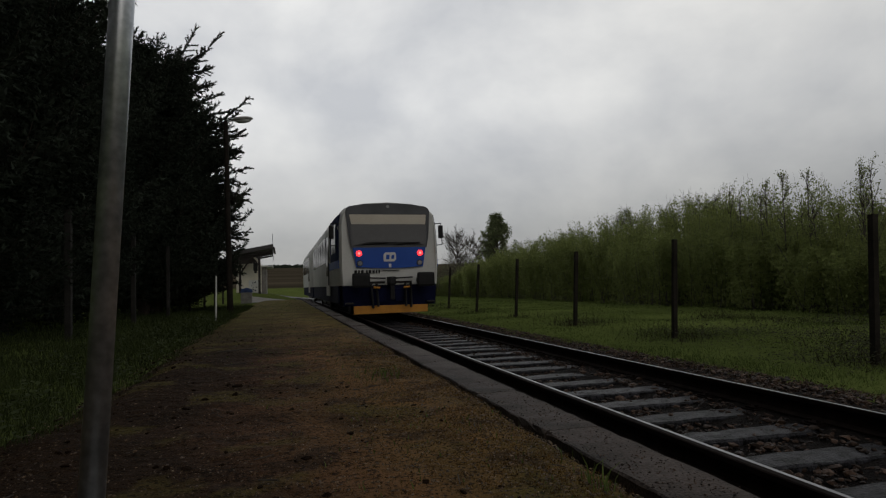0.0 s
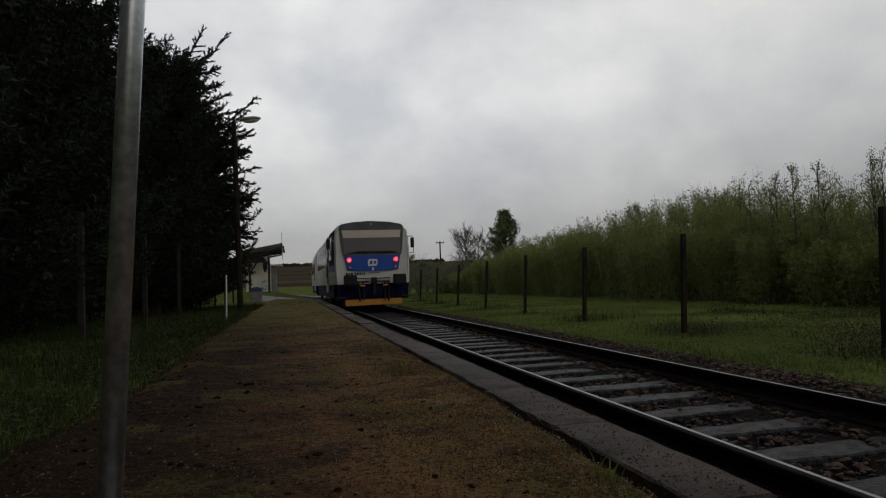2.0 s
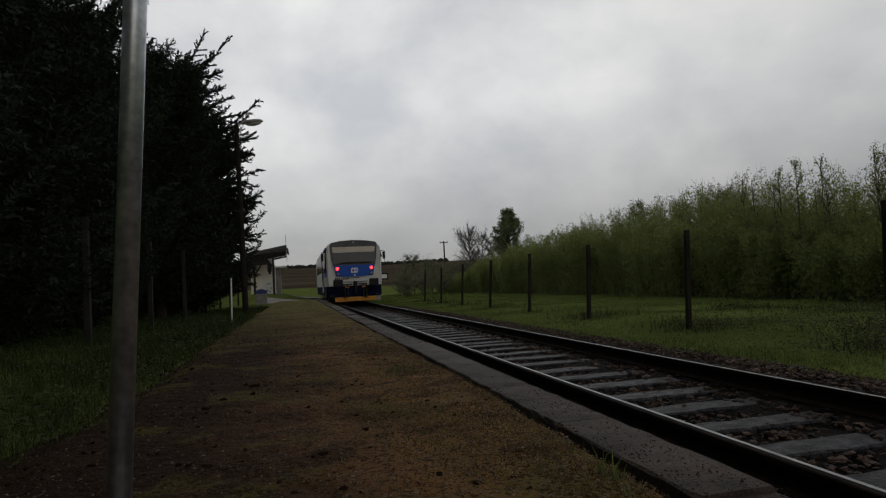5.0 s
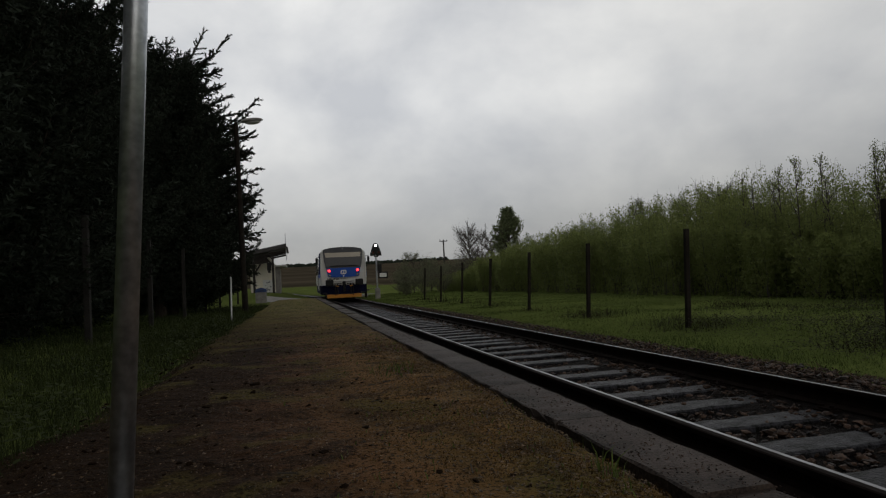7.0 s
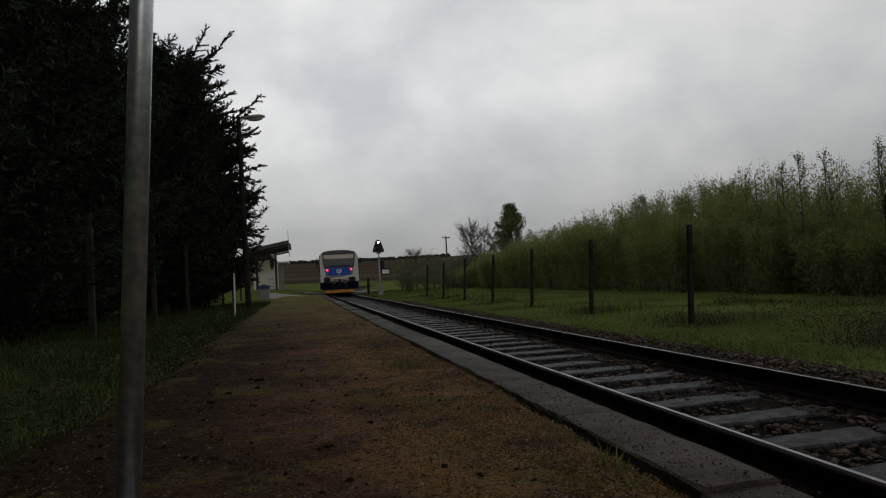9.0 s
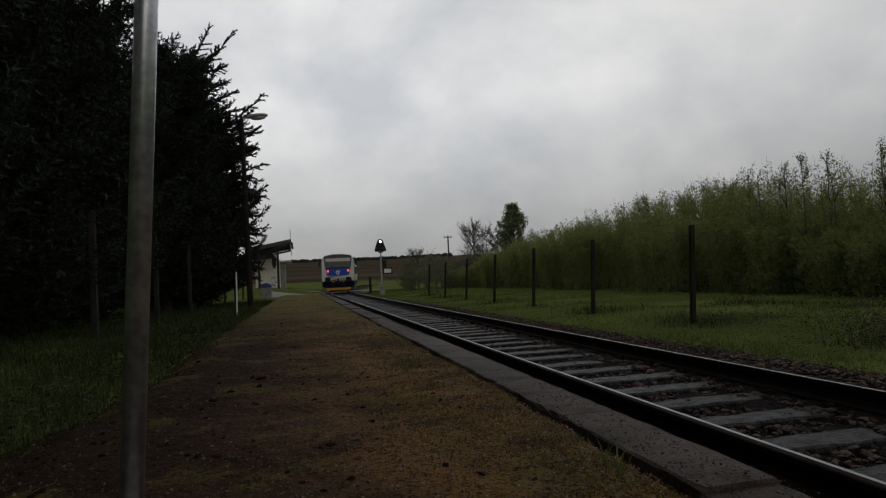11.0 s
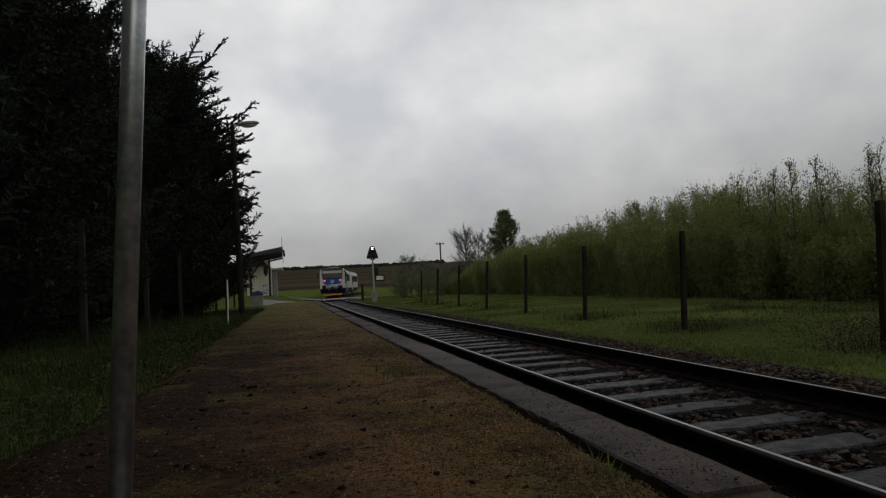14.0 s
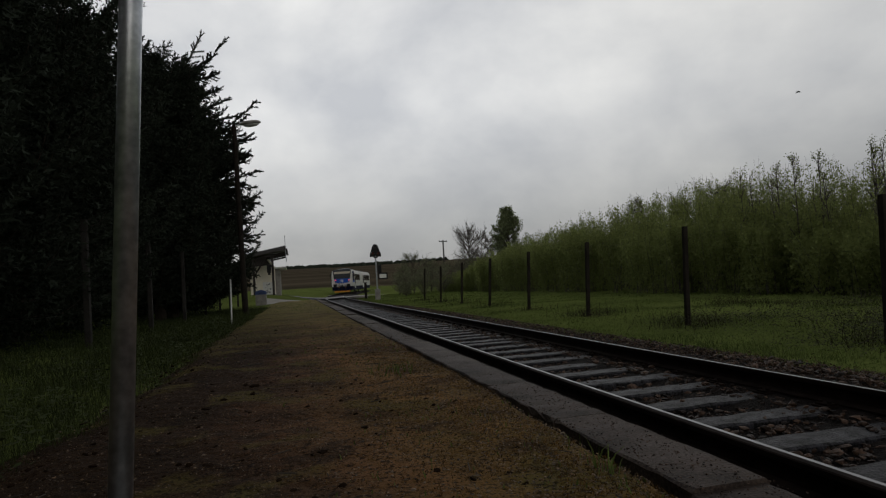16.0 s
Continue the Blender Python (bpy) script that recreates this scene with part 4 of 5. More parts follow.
# ---- distant overhead line mast ----
umast = thing("utility_pole", (26.4, 110.0, -0.4), "distant wooden utility pole with a crossarm", "utility pole")
part("shaft", rod((0, 0, 0), (0, 0, 8.4), 0.17, 0.12, 10), M_DARKWOOD, umast)
part("crossarm", box(-0.75, -0.06, 8.05, 0.75, 0.06, 8.2), M_DARKWOOD, umast)
for dx in (-0.65, 0, 0.65):
    part("insulator", rod((dx, 0, 8.2), (dx, 0, 8.42), 0.05, 0.035, 8), M_POST, umast)


# ---- spruces ----
def unit(v):
    return v / np.maximum(np.linalg.norm(v, axis=-1, keepdims=True), 1e-9)


def tubes(paths, radii, sides=4):
    """Stems along paths (n, k, 3) with radii (n, k)."""
    n, k, _ = paths.shape
    tang = unit(np.gradient(paths, axis=1))
    s1 = unit(np.cross(tang, np.array([0.3, 0.2, 0.1])))
    s2 = np.cross(tang, s1)
    ang = np.arange(sides) * 2 * np.pi / sides
    v = paths[:, :, None] + (s1[:, :, None] * np.cos(ang)[:, None] + s2[:, :, None] * np.sin(ang)[:, None]) * radii[:, :, None, None]
    base = (np.arange(n)[:, None] * k + np.arange(k - 1)[None]).reshape(-1, 1) * sides
    f = [np.concatenate([base + i, base + (i + 1) % sides, base + sides + (i + 1) % sides, base + sides + i], 1) for i in range(sides)]
    return v.reshape(-1, 3), np.concatenate(f)


def spruce(seed, height, radius, full=0.62, bulk=1.0, rise=0.0, open_=0.0, boughs=()):
    """Needle and branch geometry of a spruce whose branches droop and turn up at the tips."""
    rng = np.random.default_rng(seed)
    nv, nf, wv, wf = [], [], [], []
    count = wcount = 0
    z = 0.5
    plan = []
    while z < height - 0.3:
        frac = z / height
        reach = radius * (1 - frac) ** full * (0.70 + 0.30 * min(1, z / 2.0))
        whorl = (6 if frac < 0.7 else 5) - int(open_ > 0) + int(open_ < 0)
        for b in range(whorl):
            L = reach * rng.uniform(0.72 - 0.12 * open_, 1.14 + 0.12 * open_)
            plan.append((z + rng.uniform(-0.15, 0.15), rng.uniform(0, 2 * np.pi), L, rng.uniform(0.12, 0.40), rng.uniform(0.30, 0.65) + rise))
        z += (0.34 if frac < 0.6 else 0.28) * rng.uniform(0.8, 1.2) * (1 + 0.5 * open_)
    for z0, a, L, droop, lift in plan:
        if L < 0.25:
            continue
        out = np.array([np.cos(a), np.sin(a), 0])
        k = max(5, int(L / (0.105 + 0.03 * open_)))
        u = np.linspace(0.10, 1.0, k)
        axis = out[None] * (L * u)[:, None]
        axis[:, 2] = z0 + L * (0.12 * u - droop * u + lift * u ** 3)
        axis += np.cumsum(rng.normal(0, 0.012, (k, 3)), 0)
        tang = unit(np.gradient(axis, axis=0))
        side = unit(np.cross(tang, [0, 0, 1]))
        # wood
        r = 0.022 * (L / 3) * (1 - 0.9 * u) + 0.004
        sel = np.unique(np.append(np.arange(0, k, 4), k - 1))
        ax, sd, rr = axis[sel], side[sel], r[sel][:, None]
        wv.append(np.stack([ax + sd * rr, ax + np.array([0, 0, 1]) * rr, ax - sd * rr], 1).reshape(-1, 3))
        q = np.arange(len(sel) - 1)[:, None] * 3
        for i in range(3):
            wf.append(np.concatenate([q + i, q + (i + 1) % 3, q + 3 + (i + 1) % 3, q + 3 + i], 1) + wcount)
        wcount += len(sel) * 3
        # twigs to both sides, hanging a little
        for sgn in (-1, 1):
            tl = (0.50 * L ** 0.5 * (1.04 - u) ** 0.6 * (0.35 + u) + 0.10) * rng.uniform(0.6, 1.2, k)
            tdir = unit(tang * rng.uniform(0.5, 0.9, (k, 1)) + side * sgn * 0.8 + np.array([0, 0, -0.25]) * (1 - u)[:, None] + rng.normal(0, 0.14, (k, 3)))
            if sgn == 1:
                tl[-1], tdir[-1] = 0.22, tang[-1]
            m = 5 if open_ == 0 else (7 if open_ < 0 else 10)
            s = np.linspace(0.05, 1.0, m)
            pts = axis[:, None] + tdir[:, None] * (tl[:, None] * s[None])[:, :, None]
            pts[:, :, 2] -= 0.10 * (tl[:, None] * s[None]) ** 1.5 * (1 - u)[:, None]
            pts = pts.reshape(-1, 3)
            td = np.repeat(tdir, m, 0)
            n = len(pts)
            for rep in range(2 if open_ <= 0 else 3):
                spin = unit(np.cross(td, rng.normal(size=(n, 3))))
                nd = unit(td * rng.uniform(0.35, 1.0, (n, 1)) + spin * 0.75)
                ln = rng.uniform(0.06, 0.12, (n, 1)) * bulk
                wd = np.cross(nd, rng.normal(size=(n, 3)))
                wd = unit(wd) * rng.uniform(0.013, 0.026, (n, 1)) * bulk
                nv.append(np.stack([pts - wd, pts + wd, pts + nd * ln], 1).reshape(-1, 3))
                nf.append(np.arange(n * 3).reshape(-1, 3) + count)
                count += n * 3
    for z0, a, L, rise_ in boughs:
        out = np.array([np.cos(a), np.sin(a), 0])
        k = max(4, int(L / 0.16))
        u = np.linspace(0.2, 1.0, k)
        axis = out[None] * (L * u)[:, None]
        axis[:, 2] = z0 + L * rise_ * (0.25 * u + 0.75 * u ** 2.2)
        axis += np.cumsum(rng.normal(0, 0.014, (k, 3)), 0)
        tang = unit(np.gradient(axis, axis=0))
        side = unit(np.cross(tang, [0, 0, 1]))
        lines = [axis]
        for i in range(k):
            for sgn in (-1, 1):
                tl = (0.16 + 0.55 * (1.05 - u[i])) * rng.uniform(0.5, 1.2)
                way = unit(tang[i] * 0.8 + side[i] * sgn * rng.uniform(0.1, 0.7) + np.array([0, 0, rng.uniform(-0.55, 0.6)]))
                lines.append(axis[i] + way * (tl * np.linspace(0, 1, 6))[:, None])
        for line in lines:
            n = max(8, int(np.linalg.norm(line[-1] - line[0]) / 0.011))
            q = np.linspace(0, len(line) - 1.001, n)
            j = q.astype(int)
            pts = line[j] + (line[j + 1] - line[j]) * (q - j)[:, None]
            td = unit(line[j + 1] - line[j])
            spin = unit(np.cross(td, rng.normal(size=(n, 3))))
            nd = unit(td * 0.8 + spin * 0.7)
            wd = unit(np.cross(nd, rng.normal(size=(n, 3)))) * 0.022
            nv.append(np.stack([pts - wd, pts + wd, pts + nd * rng.uniform(0.055, 0.095, (n, 1))], 1).reshape(-1, 3))
            nf.append(np.arange(n * 3).reshape(-1, 3) + count)
            count += n * 3
            v, f = tubes(line[None], np.full((1, len(line)), 0.009), 3)
            wv.append(v), wf.append(f + wcount)
            wcount += len(v)
    return np.concatenate(nv), np.concatenate(nf), np.concatenate(wv), np.concatenate(wf)


def spruce_thing(seed, height, radius, at, turn, label, full=0.62, bulk=1.0, rise=0.0, open_=0.0, boughs=()):
    t = thing("spruce_tree", at, label, "tree", "spruces behind the fence", turn)
    nv, nf, wv, wf = spruce(seed, height, radius, full, bulk, rise, open_, boughs)
    part("trunk", rod((0, 0, -0.2), (0, 0, height * 0.97), 0.17, 0.02, 12), M_BARK, t)
    tagged(from_arrays("branch_wood", wv, wf, M_BARK, t), kind="stuff")
    tagged(from_arrays("needles", nv, nf, M_NEEDLE, t), kind="stuff")
    return t


SPRUCE_LABEL = "tall dense dark green spruce behind the fence"
sp_a = spruce_thing(31, 15.0, 3.1, (-5.0, 10.8, -0.1), 0, SPRUCE_LABEL, 0.62, 1.0, 0.0, -0.5)
rnd = random.Random(8)
sparse = [(7.8, radians(-46), 2.2, 0.52), (7.7, radians(-34), 2.55, 0.54), (7.6, radians(-40), 2.2, 0.32), (7.2, radians(-33), 2.4, 0.06), (5.5, radians(-26), 3.5, 0.42), (5.6, radians(-29), 3.2, 0.26), (6.3, radians(-38), 2.5, 0.30)]
for k in range(135):
    z = 0.8 + 5.2 * rnd.random() if k % 9 else rnd.uniform(6.0, 8.4)
    reach = 2.92 if z < 5.6 else 2.92 - 0.42 * (z - 5.6)
    sparse.append((z - 0.2, radians(rnd.uniform(-62, 2)), reach * rnd.uniform(0.78, 1.03), rnd.uniform(-0.12, 0.26)))
sp_b = spruce_thing(36, 8.7, 2.75, (-4.1, 22.5, -0.1), 0, SPRUCE_LABEL, 0.45, 0.9, 0.10, -0.5, sparse)
sp_c = spruce_thing(33, 8.6, 3.1, (-3.78, 21.4, -0.1), 0, SPRUCE_LABEL, 0.55, 1.05, 0.08, -0.5)
# four below y = 3 are unseen, added to shade the grass and pole
for src, x, y, turn in ((sp_a, -5.3, 14.0, 130), (sp_a, -6.9, 17.6, 200), (sp_a, -5.3, 7.0, 80), (sp_a, -5.2, 2.4, 220),
                        (sp_c, -3.95, 20.3, 115), (sp_c, -4.9, 25.4, 270), (sp_a, -9.0, 30.0, 300), (sp_a, -7.8, 16.2, 60),
                        (sp_a, -4.9, -2.0, 20), (sp_a, -5.2, -6.2, 150), (sp_a, -4.8, -10.4, 260),
                        (sp_c, -6.4, 29.5, 100), (sp_c, -6.8, 34.0, 10), (sp_c, -7.4, 38.5, 190), (sp_c, -5.6, 18.0, 45)):
    copy_thing(src, pose(x, y, -0.1, 0, 0, turn))


# ---- leafy shrubs and trees ----
def leaves(points, size, rng, up=0.3):
    n = len(points)
    a = unit(rng.normal(size=(n, 3)) + np.array([0, 0, up]))
    b = unit(np.cross(a, rng.normal(size=(n, 3))))
    ln = rng.uniform(0.7, 1.3, (n, 1)) * size
    v = np.stack([points, points + a * ln * 0.55 + b * ln * 0.26, points + a * ln, points + a * ln * 0.55 - b * ln * 0.26], 1)
    return v.reshape(-1, 3), np.arange(n * 4).reshape(-1, 4)


def leaflets(points, size, rng, up=0.3):
    """Small pointed leaves, one triangle each."""
    n = len(points)
    a = unit(rng.normal(size=(n, 3)) + np.array([0, 0, up]))
    b = unit(np.cross(a, rng.normal(size=(n, 3))))
    ln = rng.uniform(0.7, 1.3, (n, 1)) * size
    v = np.stack([points + b * ln * 0.27, points - b * ln * 0.27, points + a * ln], 1)
    return v.reshape(-1, 3), np.arange(n * 3).reshape(-1, 3)


def shoots(rng, n, base, spread, height, k=6):
    """Upright shoots from a base that fan out and wander."""
    root = np.asarray(base) + np.stack([rng.normal(0, spread * 0.3, n), rng.normal(0, spread * 0.3, n), np.zeros(n)], 1)
    h = height * rng.uniform(0.68, 1.04, n)
    out = np.stack([rng.normal(0, spread, n), rng.normal(0, spread, n), h], 1)
    u = np.linspace(0, 1, k)
    p = root[:, None] + out[:, None] * u[None, :, None]
    p[:, :, :2] += np.cumsum(rng.normal(0, 0.03 * height / 3, (n, k, 2)), 1)
    return p


rng = np.random.default_rng(77)
tv, tf, lv, lf = [], [], [], []
tc = lc = 0
for i in range(590):
    if i < 490:
        y = 7 + 72 * rng.random() ** 1.25
        x = 13.9 + 0.6 * noise.noise((y * 0.2, 0, 3)) + 7.5 * rng.random() ** 1.5
    else:
        y, x = rng.uniform(4, 24), rng.uniform(14.2, 23)
    top = 3.25 + 0.35 * noise.noise((x * 0.25, y * 0.16, 6)) + 0.09 * (x - 14)
    top *= 0.60 + 0.40 * min(1, max(0, (y - 11) / 9))
    top *= 0.60 + 0.47 * min(1, (x - 13.2) / 4.0)
    top *= 1.0 + 0.09 * max(0, 1 - abs(y - 36) / 16)
    top *= 1 + 0.20 * max(0, 1 - abs(y - 25) / 12)
    top *= 1 if i < 490 else 0.86
    top *= 1 - 0.55 * ease((y - 45) / 9)
    if y > 62:
        continue
    base = (x, y, ground_z(x, y) - 0.05)
    n = 7
    p = shoots(rng, n, base, 0.42, top + 0.35)
    r = np.linspace(0.014, 0.003, 6)[None] * rng.uniform(0.7, 1.3, (n, 1))
    v, f = tubes(p, r, 3)
    tv.append(v), tf.append(f + tc)
    tc += len(v)
    m = int((1900 if x < 16.5 else 1100) * (1 if y < 40 else 0.7))
    which, u = rng.integers(0, n, m), 0.03 + 0.91 * rng.random(m) ** 0.68
    seg = np.minimum((u * 5).astype(int), 4)
    w = (u * 5 - seg)[:, None]
    pts = p[which, seg] * (1 - w) + p[which, seg + 1] * w + rng.normal(0, 1, (m, 3)) * (0.25 * (1.30 - u))[:, None]
    v, f = leaflets(pts, 0.072 * (1 + y / 90), rng, 0.6)
    lv.append(v), lf.append(f + lc)
    lc += len(v)
tagged(from_arrays("thicket_stems", np.concatenate(tv), np.concatenate(tf), M_TWIG), "thin grey stems of a young willow thicket", "thicket", kind="stuff")
tagged(from_arrays("thicket_leaves", np.concatenate(lv), np.concatenate(lf), M_WILLOW), "fresh yellow-green leaves of a young willow thicket", "thicket", kind="stuff")


def tree(name, seed, at, height, crown, leaf_mat, label, leaf_count, leaf_size, low=0.25, limbs=26, twigs=7, slim=1.0, group="", peak=0.5, sharp=2.4, steep=1.0):
    """A tapered trunk with limbs, twigs and separate leaves."""
    rng = np.random.default_rng(seed)
    t = thing(name, at, label, "tree", group)
    k = 7
    u = np.linspace(0, 1, k)
    trunk = np.stack([np.cumsum(rng.normal(0, 0.02 * height / 6, k)), np.cumsum(rng.normal(0, 0.02 * height / 6, k)), u * height], 1)
    v, f = tubes(trunk[None], (np.linspace(0.022, 0.004, k) * height * slim)[None], 8)
    from_arrays("trunk", v, f, M_TWIG, t, smooth=True)
    hts = rng.uniform(low, 0.97, limbs)
    a = rng.uniform(0, 2 * np.pi, limbs)
    start = np.stack([np.interp(hts, u, trunk[:, 0]), np.interp(hts, u, trunk[:, 1]), hts * height], 1)
    v = (hts - low) / (1 - low)
    prof = np.where(v < peak, 0.55 + 0.45 * v / peak, np.clip(1 - np.abs((v - peak) / (1.03 - peak)) ** sharp, 0, 1))
    L = crown * prof * rng.uniform(0.65, 1.1, limbs) + 0.15
    way = np.stack([np.cos(a), np.sin(a), rng.uniform(0.5, 1.3, limbs) * steep], 1)
    lp = start[:, None] + unit(way)[:, None] * (L[:, None] * u[None])[:, :, None]
    lp += np.cumsum(rng.normal(0, 0.025 * crown, (limbs, k, 3)), 1) * u[None, :, None]
    n2 = limbs * twigs
    which, uu = np.repeat(np.arange(limbs), twigs), rng.uniform(0.3, 1.0, n2)
    seg = np.minimum((uu * (k - 1)).astype(int), k - 2)
    ts = lp[which, seg] + (lp[which, seg + 1] - lp[which, seg]) * (uu * (k - 1) - seg)[:, None]
    tw = unit(way[which] * 0.8 + rng.normal(0, 0.6, (n2, 3)) + np.array([0, 0, 0.4]))
    tl = 0.42 * L[which] * rng.uniform(0.5, 1.1, n2) + 0.1
    tp = ts[:, None] + tw[:, None] * (tl[:, None] * np.linspace(0, 1, 4)[None])[:, :, None]
    tp += np.cumsum(rng.normal(0, 0.02 * crown, (n2, 4, 3)), 1)
    v1, f1 = tubes(lp, np.linspace(0.009, 0.002, k)[None] * height * slim * np.ones((limbs, 1)), 5)
    v2, f2 = tubes(tp, np.linspace(0.003, 0.001, 4)[None] * height * slim * np.ones((n2, 1)), 3)
    tagged(from_arrays("limb_wood", v1, f1, M_TWIG, t), kind="stuff")
    tagged(from_arrays("twig_wood", v2, f2, M_TWIG, t), kind="stuff")
    if leaf_count:
        i, s = rng.integers(0, n2, leaf_count), rng.random(leaf_count)[:, None] ** 0.7
        pts = tp[i, 0] * (1 - s) + tp[i, 3] * s + rng.normal(0, 0.05 * crown, (leaf_count, 3))
        v, f = leaves(pts, leaf_size, rng)
        tagged(from_arrays("crown", v, f, leaf_mat, t), kind="stuff")
    return t


rng = np.random.default_rng(12)
for i in range(17):
    y = 9.6 + i * 0.56 + rng.uniform(-0.3, 0.3)
    x = 15.0 + rng.uniform(-0.5, 0.8)
    tree("sapling", 200 + i, (x, y, ground_z(x, y) - 0.05), rng.uniform(3.3, 4.35), 0.72, M_WILLOW, "slim young sapling with sparse new leaves", 360, 0.055, 0.25, 22, 3, 0.30, "saplings over the thicket", peak=0.15, sharp=1.0, steep=2.6)
tree("birch_tree", 41, (20.6, 58.0, -0.4), 7.6, 2.2, M_BIRCHLEAF, "leafy birch with a narrow green crown", 15000, 0.17, 0.12, 100, 9, peak=0.30, sharp=1.1)
tree("bare_tree", 42, (21.3, 75.0, -0.4), 7.2, 2.5, M_TWIG, "bare spreading tree before its first leaves", 0, 0.1, 0.12, 60, 18, 0.75, peak=0.6)
tree("bare_tree", 43, (23.6, 77.0, -0.4), 6.2, 2.8, M_TWIG, "smaller bare tree with dense twigs", 0, 0.1, 0.12, 36, 16, 0.75, peak=0.6)
tree("bare_tree", 47, (22.6, 70.0, -0.4), 5.6, 2.2, M_TWIG, "low bare tree with dense twigs", 0, 0.1, 0.12, 36, 16, 0.75, peak=0.6)
for sd, x, y, h, c in ((44, 30.5, 40.0, 6.2, 2.8), (45, 28.4, 46.5, 6.3, 2.0), (48, 27.0, 38.0, 5.0, 2.4)):
    tree("broadleaf_tree", sd, (x, y, -0.3), h, c, M_BIRCHLEAF, "round tree with twigs and small new leaves", 3200, 0.09, 0.15, 60, 16, 0.6, "trees behind the thicket")
for sd, x, y, h, c in ((51, 10.8, 57.5, 3.25, 1.7), (52, 9.5, 56.0, 2.2, 1.1), (53, 13.0, 60.0, 2.6, 1.6)):
    tree("bush", sd, (x, y, -0.4), h, c, M_BUSH, "dark twiggy bush beside the crossing", 2600, 0.10, 0.05, 44, 10, 0.8)

for sd, x, y, h, c in ((54, 8.7, 50.0, 1.6, 0.9), (55, 9.6, 47.5, 1.3, 0.9), (56, 10.6, 52.0, 1.9, 1.1), (57, 8.8, 53.8, 1.5, 0.9), (58, 11.6, 49.0, 1.7, 1.1), (59, 12.6, 54.5, 2.0, 1.2), (60, 8.2, 47.0, 0.9, 0.6),
                        (61, 15.2, 61.0, 2.3, 1.7), (62, 17.0, 62.0, 2.6, 1.9), (63, 18.8, 60.0, 2.7, 1.9), (64, 13.6, 63.0, 1.9, 1.4)):
    tree("bush", sd, (x, y, ground_z(x, y) - 0.05), h, c, M_BUSH, "low dark bush in the rank grass", 1500, 0.09, 0.03, 36, 8, 0.8)

# far wood along the crest of the hill
rng = np.random.default_rng(3)
fv, ff = [], []
for i in range(2600):
    x = rng.uniform(-420, 520)
    y = 452 + rng.uniform(-6, 14)
    if noise.noise((x * 0.01, 0, 0)) < -0.12:
        continue
    h = rng.uniform(1.0, 2.8)
    c = np.array([x, y, ground_z(x, y)])
    w = rng.uniform(1.2, 2.6)
    fv += [c + (-w, 0, -0.5), c + (w, 0, -0.5), c + (w * 0.7, 0.3, h * 0.7), c + (rng.uniform(-0.4, 0.4), 0.2, h), c + (-w * 0.7, -0.3, h * 0.7)]
    n = len(fv) - 5
    ff += [(n, n + 1, n + 2), (n, n + 2, n + 4), (n + 4, n + 2, n + 3)]
tagged(from_arrays("far_wood", fv, ff, M_NEEDLE), "dark strip of distant wood on the hill crest", "wood", kind="stuff")


# ---- the railcar: origin at the rear end on the rail head, driving along +y ----
M_SILVER = material("light_grey_train_paint", (0.62, 0.62, 0.59), (0.52, 0.52, 0.495), 1.5, 30, 0.5, bump=0.03, specular=0.15)
M_TRAINBLUE = material("bright_blue_paint", (0.007, 0.078, 0.43), (0.006, 0.066, 0.36), 2, 30, 0.42, bump=0.03, specular=0.3)
M_NAVY = material("dark_navy_paint", (0.009, 0.012, 0.046), (0.005, 0.006, 0.020), 3, 40, 0.7, bump=0.1, specular=0.05)
M_CABBLUE = material("deep_blue_cab_paint", (0.008, 0.018, 0.085), (0.006, 0.013, 0.06), 3, 40, 0.75, bump=0.03, specular=0.03)
M_YELLOW = material("yellow_orange_paint", (0.62, 0.27, 0.015), (0.46, 0.19, 0.012), 4, 40, 0.5, bump=0.1)
M_GLASS = material("dark_tinted_glass", (0.015, 0.017, 0.02), (0.01, 0.011, 0.013), 2, 20, 0.16, bump=0, specular=0.06)
M_SCREEN = material("grey_windscreen_glass", (0.016, 0.019, 0.024), (0.009, 0.011, 0.015), 1.2, 12, 0.10, bump=0, specular=0.32)
M_SLATE = material("dark_slate_glass_surround", (0.022, 0.025, 0.034), (0.012, 0.014, 0.019), 3, 40, 0.35, bump=0.02, specular=0.3)
M_BLIND = material("beige_roller_blind", (0.40, 0.345, 0.26), (0.33, 0.285, 0.215), 2, 30, 0.5, bump=0.05, coat=0.6)
M_ROOFGREY = material("grey_train_roof", (0.10, 0.10, 0.11), (0.06, 0.06, 0.065), 3, 40, 0.5, bump=0.1)
M_TAIL = glow("lit_red_tail_lamp", (1.0, 0.03, 0.035), 2.2)
M_TAILCORE = glow("tail_lamp_core", (1.0, 0.2, 0.19), 1.8)
M_LENS = material("clear_lamp_lens", (0.30, 0.31, 0.32), None, 8, 30, 0.15, bump=0)
M_STEEL = material("greasy_dark_steel", (0.035, 0.033, 0.032), None, 8, 50, 0.5, metal=0.5, bump=0.2)

SECTION = [(-1.40, 0.92), (-1.43, 1.35), (-1.43, 1.95), (-1.42, 2.55), (-1.37, 2.90), (-1.20, 3.10), (-0.7, 3.215), (0, 3.255),
           (0.7, 3.215), (1.20, 3.10), (1.37, 2.90), (1.42, 2.55), (1.43, 1.95), (1.43, 1.35), (1.40, 0.92)]


def rake(z):
    return 0.0 if z < 1.9 else 0.24 * ((z - 1.9) / 1.35) ** 1.15


